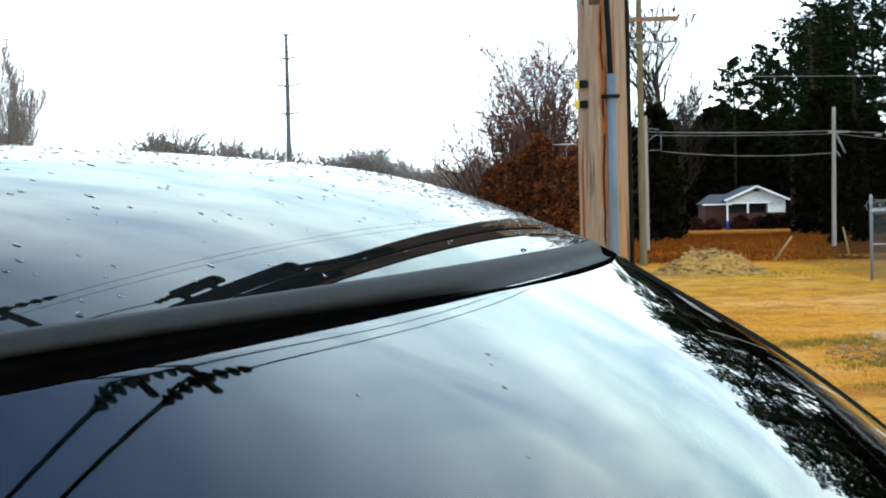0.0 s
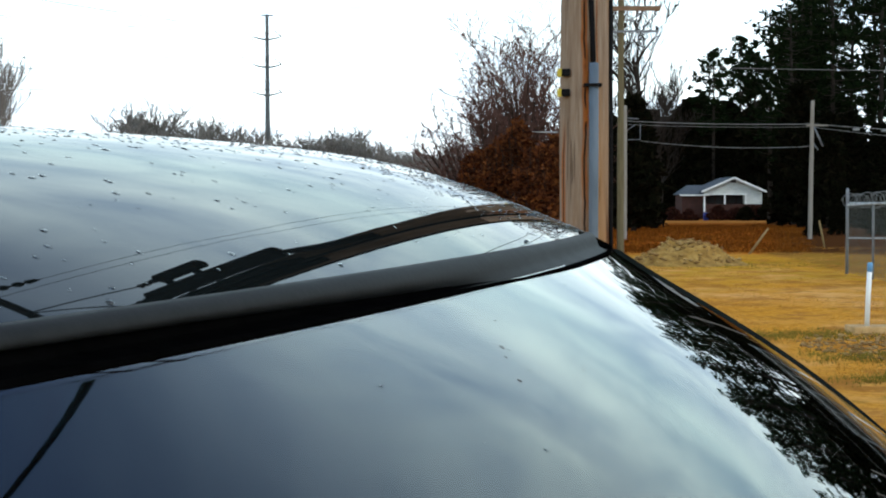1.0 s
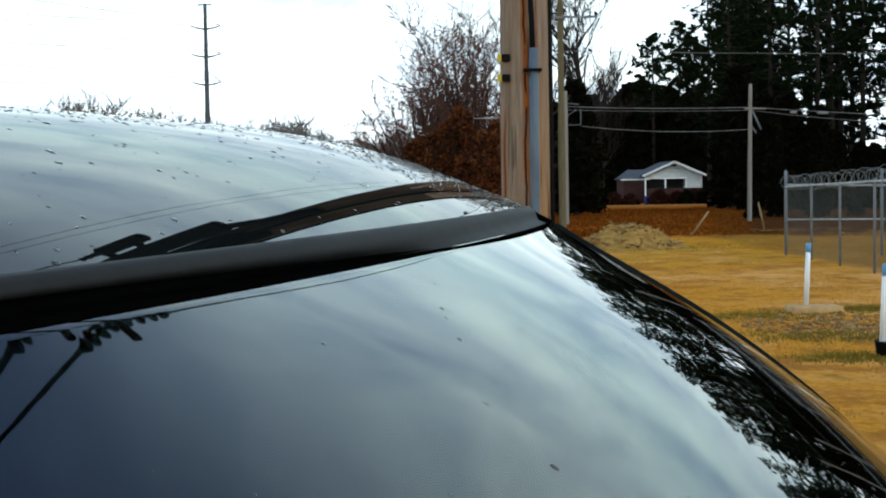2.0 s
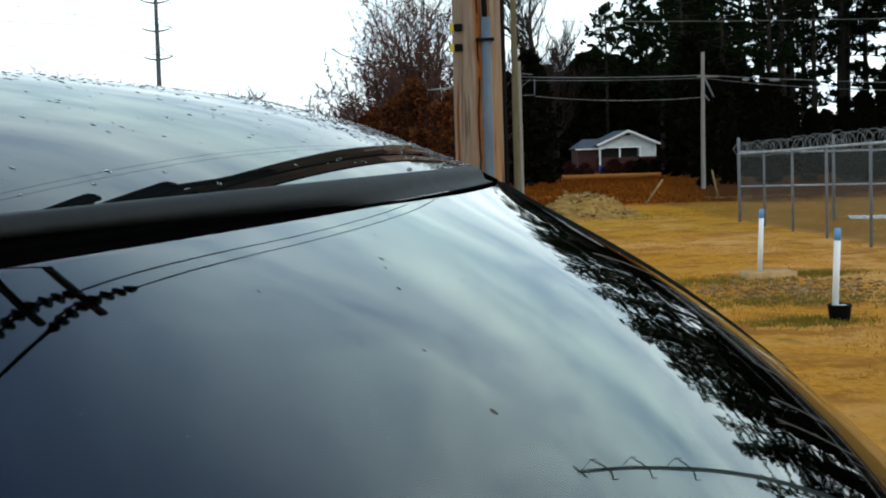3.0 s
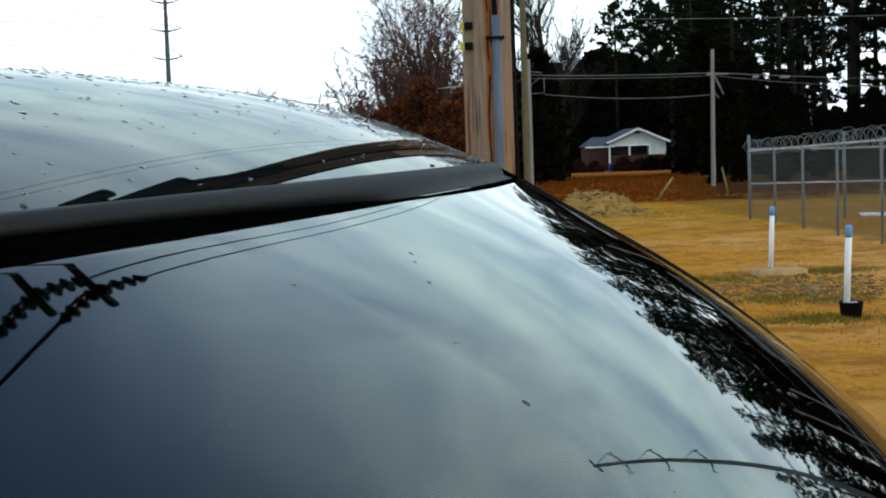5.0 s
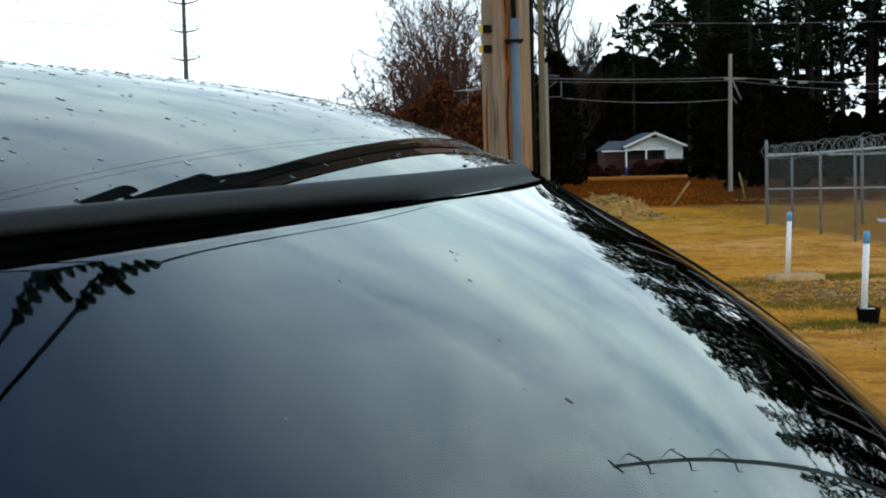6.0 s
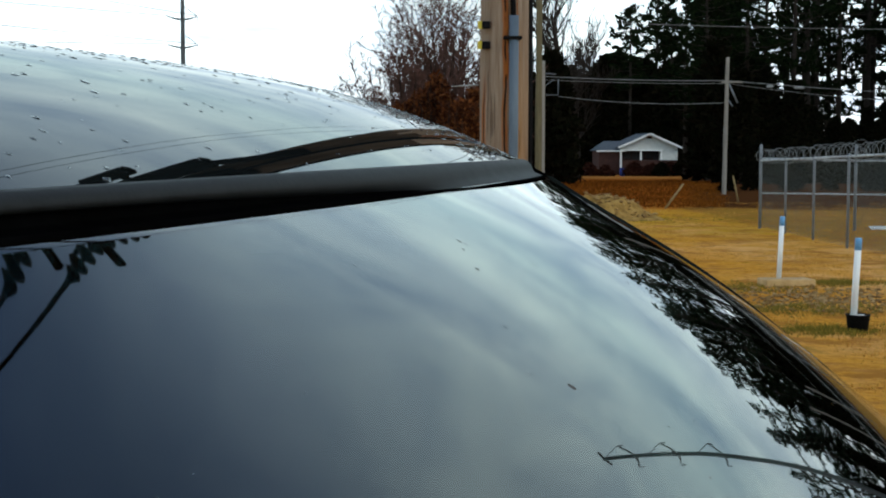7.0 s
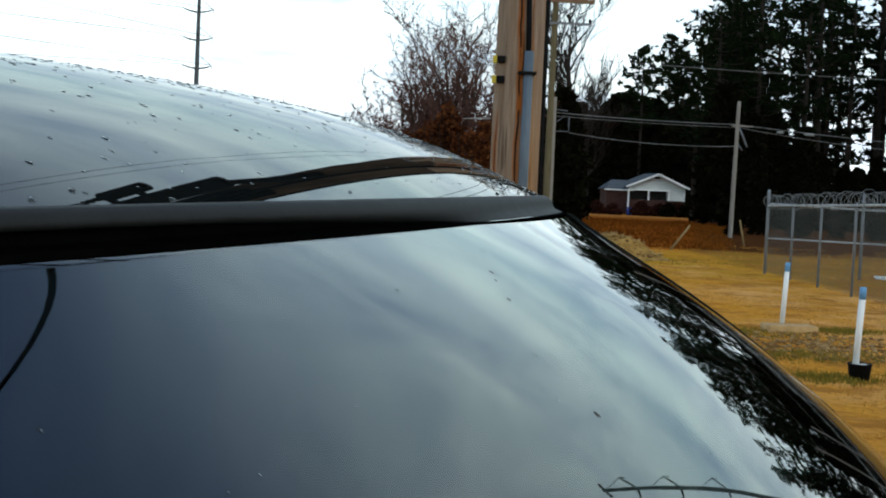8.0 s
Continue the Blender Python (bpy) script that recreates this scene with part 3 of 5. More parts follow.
car = thing("car", "dark painted car wet with rain drops, on grass", "car", CAR_AT)
ROOF_LEN = 2.1
vs = [0.004 * i for i in range(10)] + [0.04 + 0.012 * i for i in range(25)] + [0.35 + 0.125 * i for i in range(15)]
us = [NEAR_U + (FAR_U - NEAR_U) * i / 60 for i in range(61)]
geo = Geo()
rows = []
for vv in vs:
    row = [roof_point(u, vv) for u in us]
    near = [roof_point(NEAR_U, vv) - CAR_U * (0.02 * math.sin(a)) - CAR_W * (0.03 * (1 - math.cos(a)) + 0.02 * a) for a in (1.5, 1.0, 0.5)]
    far = [roof_point(FAR_U, vv) + CAR_U * (0.012 * math.sin(a)) - CAR_W * (0.02 * (1 - math.cos(a)) + 0.01 * a) for a in (0.5, 1.0, 1.5)]
    rows.append(near + row + far)
geo.grid(rows)
part("roof", geo, CAR_PAINT, car, "dark glossy roof beaded with rain drops", True)

# the windscreen: a thin curved sheet
geo = Geo()
G_LEN = 0.45
gs = [-0.004, -0.002] + [G_LEN * (i / 60) ** 1.2 for i in range(61)]
g_near, g_far = NEAR_U + 0.03, 0.455
gu = [g_near + (g_far - g_near) * i / 80 for i in range(81)]
top = [[glass_point(u, g) for u in gu] for g in gs]
low = [[glass_point(u, g, -0.003) for u in gu] for g in gs]
geo.grid(top)
geo.grid([r[::-1] for r in low])
n, m = len(gs), len(gu)


def idx(layer, i, j):
    return layer * n * m + i * m + (j if layer == 0 else m - 1 - j)


rim = [(i, 0) for i in range(n)] + [(n - 1, j) for j in range(1, m)] + [(i, m - 1) for i in range(n - 2, -1, -1)] + [(0, j) for j in range(m - 2, 0, -1)]
for (a, b), (c, d) in zip(rim, rim[1:] + rim[:1]):
    geo.f.append((idx(0, a, b), idx(0, c, d), idx(1, c, d), idx(1, a, b)))
windscreen = part("windscreen", geo, GLASS, car, "tinted windscreen streaked with rain", True)
windscreen.visible_shadow = False

# the rubber moulding between roof and windscreen, and the gap beneath its lip
profile = [(0.0035, -0.0030), (0.0015, 0.0008), (-0.0012, 0.0019), (-0.0045, 0.0012), (-0.0075, -0.0008), (-0.0098, -0.0036), (-0.0110, -0.0066), (-0.0106, -0.0098), (-0.0085, -0.0120)]
geo = Geo()
bar_u = [NEAR_U + (FAR_U - NEAR_U) * i / 70 for i in range(71)]


def bar_point(u, dv, dw):
    k = 1.0 - 0.62 * (max(0.0, u - 0.41) / (FAR_U - 0.41)) ** 2
    return car_point(u, BOW * u * u + dv * k, car_side(u) + dw * k)


def lip(u):
    k = step(-u, -0.05, 0.42)
    tuck = [(-0.0086, -0.0031), (-0.0080, -0.0047), (-0.0062, -0.0054), (-0.0042, -0.0057)]
    ends = [(a + (c - a) * k, b + (d - b) * k) for (a, b), (c, d) in zip(profile[-4:], tuck)]
    k = step(u, -0.15, 0.2) * (1 - step(u, 0.36, 0.46))
    spread = [(-0.0150, -0.0092), (-0.0230, -0.0117)]
    return profile[:-4] + ends[:2] + [(a + (c - a) * k, b + (d - b) * k) for (a, b), (c, d) in zip(ends[2:], spread)]


geo.grid([[bar_point(u, dv, dw) for dv, dw in lip(u)] for u in bar_u])
geo.f.append(tuple(range(len(profile)))[::-1])
geo.f.append(tuple(70 * len(profile) + i for i in range(len(profile))))
part("header_moulding", geo, RUBBER, car, "matte black rubber moulding along the windscreen top", True)
geo = Geo()


# profile of the strip whose black colour gives the gap its shade
def gap_strip(u):
    k = step(u, -0.15, 0.2) * (1 - step(u, 0.36, 0.46))
    return ((-0.0045, -0.0055), (-0.0070 - 0.0005 * k, -0.0095 - 0.001 * k), (-0.0095 - 0.003 * k, -0.0100 - 0.0056 * k), (-0.0208 - 0.0044 * k, -0.0104 - 0.0022 * k))


def frit(u):
    """The black band that carries the gap's strip onto the glass, wider towards the near side."""
    return -0.0004 + 0.0012 * step(-u, -0.1, 0.5)


geo.grid([[bar_point(u, dv, dw) for dv, dw in gap_strip(u)] + [glass_point(u, frit(u), 0.0008), glass_point(u, frit(u) + 0.0004, -0.001)] for u in bar_u])
part("lip_gap_shade", geo, GAP_SHADE, car, "near-black strip for the shade in the gap below the moulding")

# pillars: a black reveal beside the glass and a painted outer face
for name, edge, out in (("windscreen_pillar", g_far, 1), ("windscreen_pillar", g_near, -1)):
    geo = Geo()
    rows = []
    for i in range(31):
        g = -0.01 + (G_LEN + 0.02) * i / 30
        p = glass_point(edge, max(g, 0)) - CAR_V * min(g, 0)
        wide = 0.034 + 0.02 * g
        rows.append([p - CAR_W * 0.006 - CAR_U * 0.012 * out, p - CAR_U * 0.010 * out + CAR_W * 0.0014, p + CAR_W * 0.0022, p + CAR_U * wide * 0.35 * out + CAR_W * 0.001, p + CAR_U * wide * 0.75 * out - CAR_W * 0.006,
                     p + CAR_U * wide * out - CAR_W * 0.018, p + CAR_U * wide * 1.05 * out - CAR_W * 0.05, p - CAR_W * 0.06 - CAR_U * 0.01 * out])
    geo.grid(rows)
    part(name, geo, TRIM, car, "satin black windscreen pillar", True)

# the body below: nose, sides, doors glass and tail, closed and resting on its wheels
base_w = -CAR_C.z


geo = Geo()
cu = (FAR_U + NEAR_U) / 2
rows = []
for v, top_w, half in ((-2.05, -1.15, 0.70), (-1.98, -0.98, 0.78), (-1.5, -0.86, 0.84), (-0.85, -0.74, 0.86), (-0.2, -0.74, 0.87), (0.8, -0.74, 0.88), (1.9, -0.76, 0.86), (2.3, -0.80, 0.82), (2.42, -1.0, 0.78)):
    flat = 0.62
    rows.append([car_point(cu + a * half, v, b) for a, b in
                 ((-0.92, base_w + 0.30), (-1.0, base_w + 0.42), (-1.0, top_w - 0.22), (-0.97, top_w - 0.06), (-0.86, top_w), (0, top_w + 0.03), (0.86, top_w), (0.97, top_w - 0.06), (1.0, top_w - 0.22), (1.0, base_w + 0.42), (0.92, base_w + 0.30), (-0.92, base_w + 0.30))])
geo.grid(rows)
k = len(rows[0])
geo.f.append(tuple(range(k - 1)))
geo.f.append(tuple((len(rows) - 1) * k + i for i in range(k - 1))[::-1])
part("body", geo, CAR_PAINT, car, "dark painted lower body", True)
geo = Geo()
for s in (-1, 1):
    side_u = (FAR_U + 0.012) if s > 0 else (NEAR_U - 0.02)
    foot = cu + s * 0.80
    rows = []
    edge = g_far if s > 0 else g_near
    rows.append([car_point(foot, -0.95, -0.76), glass_point(edge, 0.43) - CAR_W * 0.03, glass_point(edge, 0.01) - CAR_W * 0.03])
    for v, vt in ((-0.45, 0.12), (0.2, 0.3), (1.2, 1.2), (2.1, 2.0)):
        rows.append([car_point(foot, v, -0.76), car_point((foot + side_u) / 2 + 0.03 * s, (v + vt) / 2, -0.38), roof_point(side_u, min(vt, ROOF_LEN) - BOW * side_u ** 2) - CAR_W * 0.055])
    geo.grid(rows if s > 0 else [r[::-1] for r in rows])
part("side_window", geo, DARK, car, "dark side glass", True)
for s, edge in ((1, g_far), (-1, g_near)):
    geo = Geo()
    rows = []
    for i in range(13):
        p = glass_point(edge, 0.46 * i / 12) + CAR_U * (0.022 * s) - CAR_W * 0.03
        foot = car_point(cu + s * 0.83, -0.02 - 1.0 * i / 12, -0.75)
        rows.append([p, p.lerp(foot, 0.5) + CAR_U * (0.03 * s), foot])
    geo.grid(rows if s > 0 else [r[::-1] for r in rows])
    part("inner_trim", geo, INNER_TRIM, car, "dark plastic trim inside the pillar", True)
geo = Geo()
geo.grid([[car_point(cu - 0.78, 2.2, -0.78), car_point(cu + 0.78, 2.2, -0.78)], [roof_point(NEAR_U, 2.05) - CAR_W * 0.05, roof_point(FAR_U, 2.05) - CAR_W * 0.05]])
part("rear_window", geo, DARK, car, "dark rear glass", True)
# the scuttle from the foot of the windscreen to the bonnet
geo = Geo()
rows = [[glass_point(u, 0.445, -0.006) for u in gu[::8]]]
for v, w, wide in ((-0.62, -0.53, 1.25), (-0.80, -0.66, 1.45), (-1.02, -0.735, 1.5)):
    rows.append([car_point(cu + (u - cu) * wide, v + 0.5 * BOW * u * u, w) for u in gu[::8]])
geo.grid(rows)
part("scuttle", geo, CAR_PAINT, car, "dark painted scuttle below the windscreen", True)
# the cabin behind the glass: headliner and dashboard
geo = Geo()
geo.grid([[roof_point(u, vv, -0.03) for u in us[4:-4:4]] for vv in (0.03, 0.1, 0.25, 0.6, 1.2, 2.0)])
part("headliner", geo, CABIN, car, "dark cloth headliner", True)
geo = Geo()
geo.grid([[car_point(cu + 0.62 * a, v, w) for a in (-1, -0.5, 0, 0.5, 1)] for v, w in ((-0.78, -0.62), (-0.6, -0.56), (-0.42, -0.58), (-0.30, -0.66), (-0.28, -0.9))])
part("dashboard", geo, DASH, car, "grey plastic dashboard", True)
for v in (-1.45, 1.55):
    for s in (-1, 1):
        wheel_at = car_point(cu + s * 0.76, v, base_w + 0.33)
        ax = CAR_U
        geo = Geo()
        prof = ((0.20, -0.09), (0.29, -0.11), (0.325, -0.09), (0.33, 0.0), (0.325, 0.09), (0.29, 0.11), (0.20, 0.09))
        rows = []
        for i in range(33):
            a = 2 * math.pi * i / 32
            rows.append([wheel_at + CAR_V * (r * math.cos(a)) + Vector((0, 0, r * math.sin(a))) + ax * d for r, d in prof])
        geo.grid(rows)
        wheel = part("wheel", geo, TYRE, car, "black tyre", True)
        geo = Geo()
        rows = []
        for i in range(25):
            a = 2 * math.pi * i / 24
            rows.append([wheel_at + CAR_V * (r * math.cos(a)) + Vector((0, 0, r * math.sin(a))) + ax * (d * s) for r, d in ((0.02, 0.075), (0.08, 0.085), (0.17, 0.05), (0.20, 0.088), (0.205, 0.03))])
        geo.grid(rows)
        part("rim", geo, ALLOY, wheel, "grey metal rim", True)

# ---------------------------------------------------------------- rain on the car


def bead(geo, p, normal, r, flat, rng):
    a = normal.cross(Vector((0.3, 0.9, 0.1))).normalized()
    b = normal.cross(a)
    ex = 1 + rng.uniform(-0.2, 0.2)
    ring, verts = 9, []
    turn = rng.uniform(0, 6.28)
    for k, (rad, hi) in enumerate(((1.0, -0.05), (0.93, 0.30), (0.66, 0.72))):
        verts += [p + (a * math.cos(t + turn) * ex + b * math.sin(t + turn)) * (r * rad) + normal * (r * flat * hi) for t in (2 * math.pi * i / ring for i in range(ring))]
    verts.append(p + normal * r * flat)
    faces = [(k * ring + i, k * ring + (i + 1) % ring, (k + 1) * ring + (i + 1) % ring, (k + 1) * ring + i) for k in range(2) for i in range(ring)]
    faces += [(2 * ring + i, 2 * ring + (i + 1) % ring, 3 * ring) for i in range(ring)]
    geo.add(verts, faces)


rng = random.Random(5)
geo = Geo()
for i in range(1500):
    u, vv = rng.uniform(NEAR_U + 0.02, FAR_U - 0.005), rng.uniform(0.008, 0.42)
    if rng.random() > 0.35 + 1.5 * vv:
        continue
    p = roof_point(u, vv)
    nrm = (roof_point(u + 0.002, vv) - p).cross(roof_point(u, vv + 0.002) - p).normalized()
    bead(geo, p, nrm, rng.choice((0.0006, 0.0008, 0.0010, 0.0012, 0.0014, 0.0016, 0.0019 if vv > 0.08 else 0.0010, 0.0022 if vv > 0.12 else 0.0012)), rng.uniform(0.12, 0.22), rng)
for i in range(1000):
    u, vv = rng.uniform(-0.45, FAR_U - 0.01), rng.uniform(0.16, 0.36)
    p = roof_point(u, vv)
    nrm = (roof_point(u + 0.002, vv) - p).cross(roof_point(u, vv + 0.002) - p).normalized()
    bead(geo, p, nrm, rng.uniform(0.0007, 0.0016), rng.uniform(0.16, 0.30), rng)
# rain gathers on the shoulder above the far pillar
for i in range(1100):
    u, vv = 0.475 - 0.30 * rng.random() ** 1.6, rng.uniform(0.004, 0.17)
    p = roof_point(u, vv)
    nrm = (roof_point(u + 0.002, vv) - p).cross(roof_point(u, vv + 0.002) - p).normalized()
    bead(geo, p, nrm, rng.uniform(0.0006, 0.0015), rng.uniform(0.2, 0.4), rng)
for i in range(7):
    u, vv = rng.uniform(-0.5, 0.42), rng.uniform(0.005, 0.012)
    p = roof_point(u, vv)
    nrm = (roof_point(u + 0.002, vv) - p).cross(roof_point(u, vv + 0.002) - p).normalized()
    bead(geo, p, nrm, rng.uniform(0.0010, 0.0016), rng.uniform(0.5, 0.7), rng)
drops = solid("rain_drops", geo, WATER, "clear rain drops beaded on the dark roof", "water drops", CAR_AT, True, kind="stuff", clean=False)
geo = Geo()
for i in range(110):
    u, g = rng.uniform(g_near + 0.02, g_far - 0.02), rng.uniform(0.01, 0.5)
    p = glass_point(u, g)
    nrm = (glass_point(u + 0.002, g) - p).cross(p - glass_point(u, g + 0.002)).normalized()
    if nrm.z < 0:
        nrm = -nrm
    bead(geo, p, nrm, rng.choice((0.0005, 0.0007, 0.0010)), rng.uniform(0.15, 0.25), rng)
solid("rain_drops", geo, WATER, "flat rain drops spread on the windscreen", "water drops", CAR_AT, True, kind="stuff", clean=False)
geo = Geo()
for i in range(46):
    u, g = rng.uniform(-0.6, 0.3), 0.02 + 0.30 * rng.random() ** 0.8
    p = glass_point(u, g)
    nrm = (glass_point(u + 0.002, g) - p).cross(p - glass_point(u, g + 0.002)).normalized()
    if nrm.z < 0:
        nrm = -nrm
    bead(geo, p, nrm, rng.choice((0.0006, 0.0009, 0.0013, 0.0018)), rng.uniform(0.04, 0.10), rng)
solid("mud_specks", geo, material("dried_mud", [(0.05, 0.045, 0.042), (0.10, 0.09, 0.08)], 0.9, 0, 300, 4), "dark specks of dried mud on the windscreen", "dirt", CAR_AT, True, kind="stuff", clean=False)


# ---------------------------------------------------------------- poles and lines


def sagging(a, b, sag, n=14):
    a, b = Vector(a), Vector(b)
    return [a.lerp(b, i / n) - Vector((0, 0, sag * 4 * (i / n) * (1 - i / n))) for i in range(n + 1)]


def wire(a, b, sag, r, mat=None, label="thin overhead wire strung between poles", n=14):
    geo = Geo()
    geo.tube(sagging(a, b, sag, n), r, 5)
    return solid("overhead_wire", geo, mat or WIRE, label, "wire", group="overhead wires", smooth=True)


def round_pole(h, r0, r1, sides=28, wob=0.012, seed=1):
    geo = Geo()
    rows = []
    for i in range(25):
        z = -0.3 + (h + 0.3) * i / 24
        r = r0 + (r1 - r0) * max(0, z) / h
        rows.append([(math.cos(a) * (r + wob * noise.noise((math.cos(a) * 2, math.sin(a) * 2, z * 0.6 + seed))), math.sin(a) * (r + wob * noise.noise((math.cos(a) * 2, math.sin(a) * 2, z * 0.6 + seed))), z)
                     for a in (2 * math.pi * k / sides for k in range(sides + 1))])
    geo.grid(rows)
    geo.f.append(tuple(24 * (sides + 1) + k for k in range(sides)))
    return geo


def bells(geo, a, b, count, r):
    """A string of bell insulators from a to b."""
    a, b = Vector(a), Vector(b)
    pts, rad = [], []
    for i in range(count):
        for t, k in ((0.05, 0.25), (0.18, 0.3), (0.24, 0.95), (0.40, 1.0), (0.62, 0.6), (0.74, 0.3), (0.95, 0.22)):
            pts.append(a.lerp(b, (i + t) / count))
            rad.append(r * k)
    geo.tube([a] + pts + [b], [r * 0.2] + rad + [r * 0.2], 10)


PX, PY = 0.857, 10.71
main_pole = thing("utility_pole", "thick weathered wooden utility pole with conduit and crossarms", "utility pole", (PX, PY, 0))
LOW = 3.75
geo = round_pole(LOW, 0.194, 0.180, 36)
part("pole_shaft", geo, POLE_WOOD, main_pole, "weathered brown and grey timber", True)
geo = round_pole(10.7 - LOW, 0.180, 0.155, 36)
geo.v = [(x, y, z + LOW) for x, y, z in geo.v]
part("upper_shaft", geo, UPPER_WOOD, main_pole, "upper timber, its shade put into a dark colour", True)
geo = Geo()
geo.tube([(0.050, -0.216, z) for z in (-0.1, 1, 2, 2.93)], 0.036, 16)
part("conduit", geo, CONDUIT, main_pole, "blue-grey plastic conduit", True)
for z in (0.8, 2.765):
    geo = Geo()
    geo.box((0.040, -0.208, z), (0.135, 0.11, 0.022), bevel=0.004)
    part("conduit_strap", geo, BLACK, main_pole, "dark steel strap")
geo = Geo()
geo.tube([(0.046, -0.218, 2.85), (0.040, -0.218, 3.1), (0.02, -0.214, 3.6), (0.0, -0.207, 4.6), (-0.02, -0.215, 6.0), (-0.05, -0.205, 7.2)], 0.021, 10)
part("riser_cable", geo, BLACK, main_pole, "black cable rising from the conduit", True)
geo = Geo()
geo.tube([(0.194 - 0.003 * z, -0.045, z) for z in (0, 3, 6, 9)], 0.012, 6)
geo.tube([(0.205 - 0.003 * z, 0.03, z) for z in (0, 3, 6, 9)], 0.020, 6)
part("ground_wire", geo, BLACK, main_pole, "dark earth wires stapled to the side", True)
for z in (2.865, 2.715):
    geo = Geo()
    geo.box((-0.154, -0.132, z), (0.064, 0.07, 0.055), bevel=0.008)
    br = part("cable_bracket", geo, BLACK, main_pole, "black plastic bracket")
    geo = Geo()
    geo.box((-0.196, -0.132, z), (0.040, 0.05, 0.058), bevel=0.006)
    part("bracket_cap", geo, YELLOW, br, "yellow plastic cap")
# two dark tanks and their bracket, high on the side towards the field
for dx, dy, r, z0, z1, label in ((-0.57, -0.12, 0.10, 7.25, 7.95, "small black cylindrical tank"), (-0.31, -0.19, 0.125, 6.35, 8.30, "black transformer tank")):
    geo = Geo()
    geo.tube([(dx, dy, z0), (dx, dy, z0 + 0.02), (dx, dy, z0 + 0.06), (dx, dy, z1 - 0.12), (dx, dy, z1 - 0.05), (dx, dy, z1)], [r * 0.75, r * 0.96, r, r, r * 1.04, r * 0.55], 18)
    tank = part("transformer_tank", geo, BLACK, main_pole, label, True)
    geo = Geo()
    geo.tube([(dx, dy, z1 - 0.02)] + [(dx, dy, z1 + 0.05 * k) for k in range(1, 6)], [0.03] + [0.05 if k % 2 else 0.03 for k in range(1, 6)], 8)
    part("bushing", geo, PORCELAIN, tank, "dark ribbed bushing", True)
    geo = Geo()
    geo.tube(sagging((dx, dy, z1 + 0.25), (-0.9, -0.6, 9.3), 0.05, 8), 0.012, 5)
    part("jumper_wire", geo, BLACK, tank, "black jumper wire", True)
geo = Geo()
geo.box((-0.28, -0.13, 7.85), (0.62, 0.07, 0.09), rz=12, bevel=0.01)
part("tank_bracket", geo, BLACK, main_pole, "dark steel bracket")
geo = Geo()
geo.box((-0.28, -0.10, 7.45), (0.62, 0.07, 0.09), rz=12, bevel=0.01)
part("tank_bracket", geo, BLACK, main_pole, "dark steel bracket")
geo = Geo()
geo.tube([(-0.05, -0.215, 6.3), (-0.12, -0.22, 6.8), (-0.12, -0.21, 8.6), (0.02, -0.2, 9.3)], 0.055, 8)
geo.tube([(0.06, -0.215, 6.1), (0.08, -0.21, 8.0), (0.10, -0.20, 9.3)], 0.055, 8)
geo.tube([(0.0, -0.225, 6.4), (-0.02, -0.225, 8.0), (0.04, -0.21, 9.3)], 0.05, 8)
geo.tube([(-0.08, -0.215, 5.2), (-0.16, -0.20, 5.9), (-0.30, -0.19, 6.5)], 0.06, 8)
part("riser_cable", geo, BLACK, main_pole, "black cables on the upper pole", True)
ARMS = ((9.56, 1.82, -0.215), (10.40, 1.80, -0.205))
ARM_LEFT = 1.75
for z, right, dy in ARMS:
    geo = Geo()
    geo.box(((right - ARM_LEFT) / 2, dy, z), (right + ARM_LEFT, 0.08, 0.10), bevel=0.008)
    arm = part("crossarm", geo, DARK_ARM, main_pole, "wooden crossarm with strain insulators, coloured dark as a silhouette")
    for ax in (right - 0.18, -1.55):
        ends = []
        for s, slant in ((-1, -0.05), (1, 0.15)):
            def along(d, dz=0.0):
                return (ax + slant * d, dy + s * d, z + dz)

            geo = Geo()
            bells(geo, along(0.07, 0.02), along(0.86, -0.01), 3, 0.064)
            part("strain_insulator", geo, PORCELAIN, arm, "dark bell insulator string", True)
            geo = Geo()
            geo.tube([along(0.84, -0.01), along(0.87, -0.01), along(0.93, -0.05), along(1.06, -0.03)], [0.03, 0.055, 0.045, 0.02], 6)
            part("wire_clamp", geo, BLACK, arm, "dark wire clamp", True)
            ends.append(Vector(along(0.90, -0.03)))
        geo = Geo()
        geo.tube([ends[0].lerp(ends[1], i / 14) + Vector((-0.04, 0, 0.20)) * math.sin(math.pi * i / 14) ** 0.7 for i in range(15)], 0.012, 6)
        part("jumper_wire", geo, BLACK, arm, "black jumper loop", True)
    for s in (-0.55, 0.55):
        geo = Geo()
        geo.tube([(s, dy, z - 0.05), (s * 0.15, dy * 0.95, z - 0.55)], 0.016, 6)
        part("arm_brace", geo, STEEL, arm, "steel brace")

# the next pole of the line, behind the thick one
FX, FY = 4.60, 43.9
far_pole = thing("utility_pole", "brown wooden utility pole with two crossarms", "utility pole", (FX, FY, 0))
part("pole_shaft", round_pole(8.6, 0.115, 0.09, 14), MOSSY_WOOD, far_pole, "olive-brown timber", True)
geo = Geo()
geo.box((0, -0.15, 7.63), (2.4, 0.11, 0.14), bevel=0.01)
arm = part("crossarm", geo, ARM_WOOD, far_pole, "brown wooden crossarm")
for ax in (-1.05, -0.75, -0.4, 0.4, 0.72, 1.05):
    geo = Geo()
    geo.tube([(ax, -0.15, 7.70), (ax, -0.15, 7.84), (ax, -0.15, 7.86), (ax, -0.15, 7.93), (ax, -0.15, 7.97)], [0.012, 0.012, 0.045, 0.05, 0.025], 8)
    part("pin_insulator", geo, PORCELAIN, arm, "dark pin insulator", True)
geo = Geo()
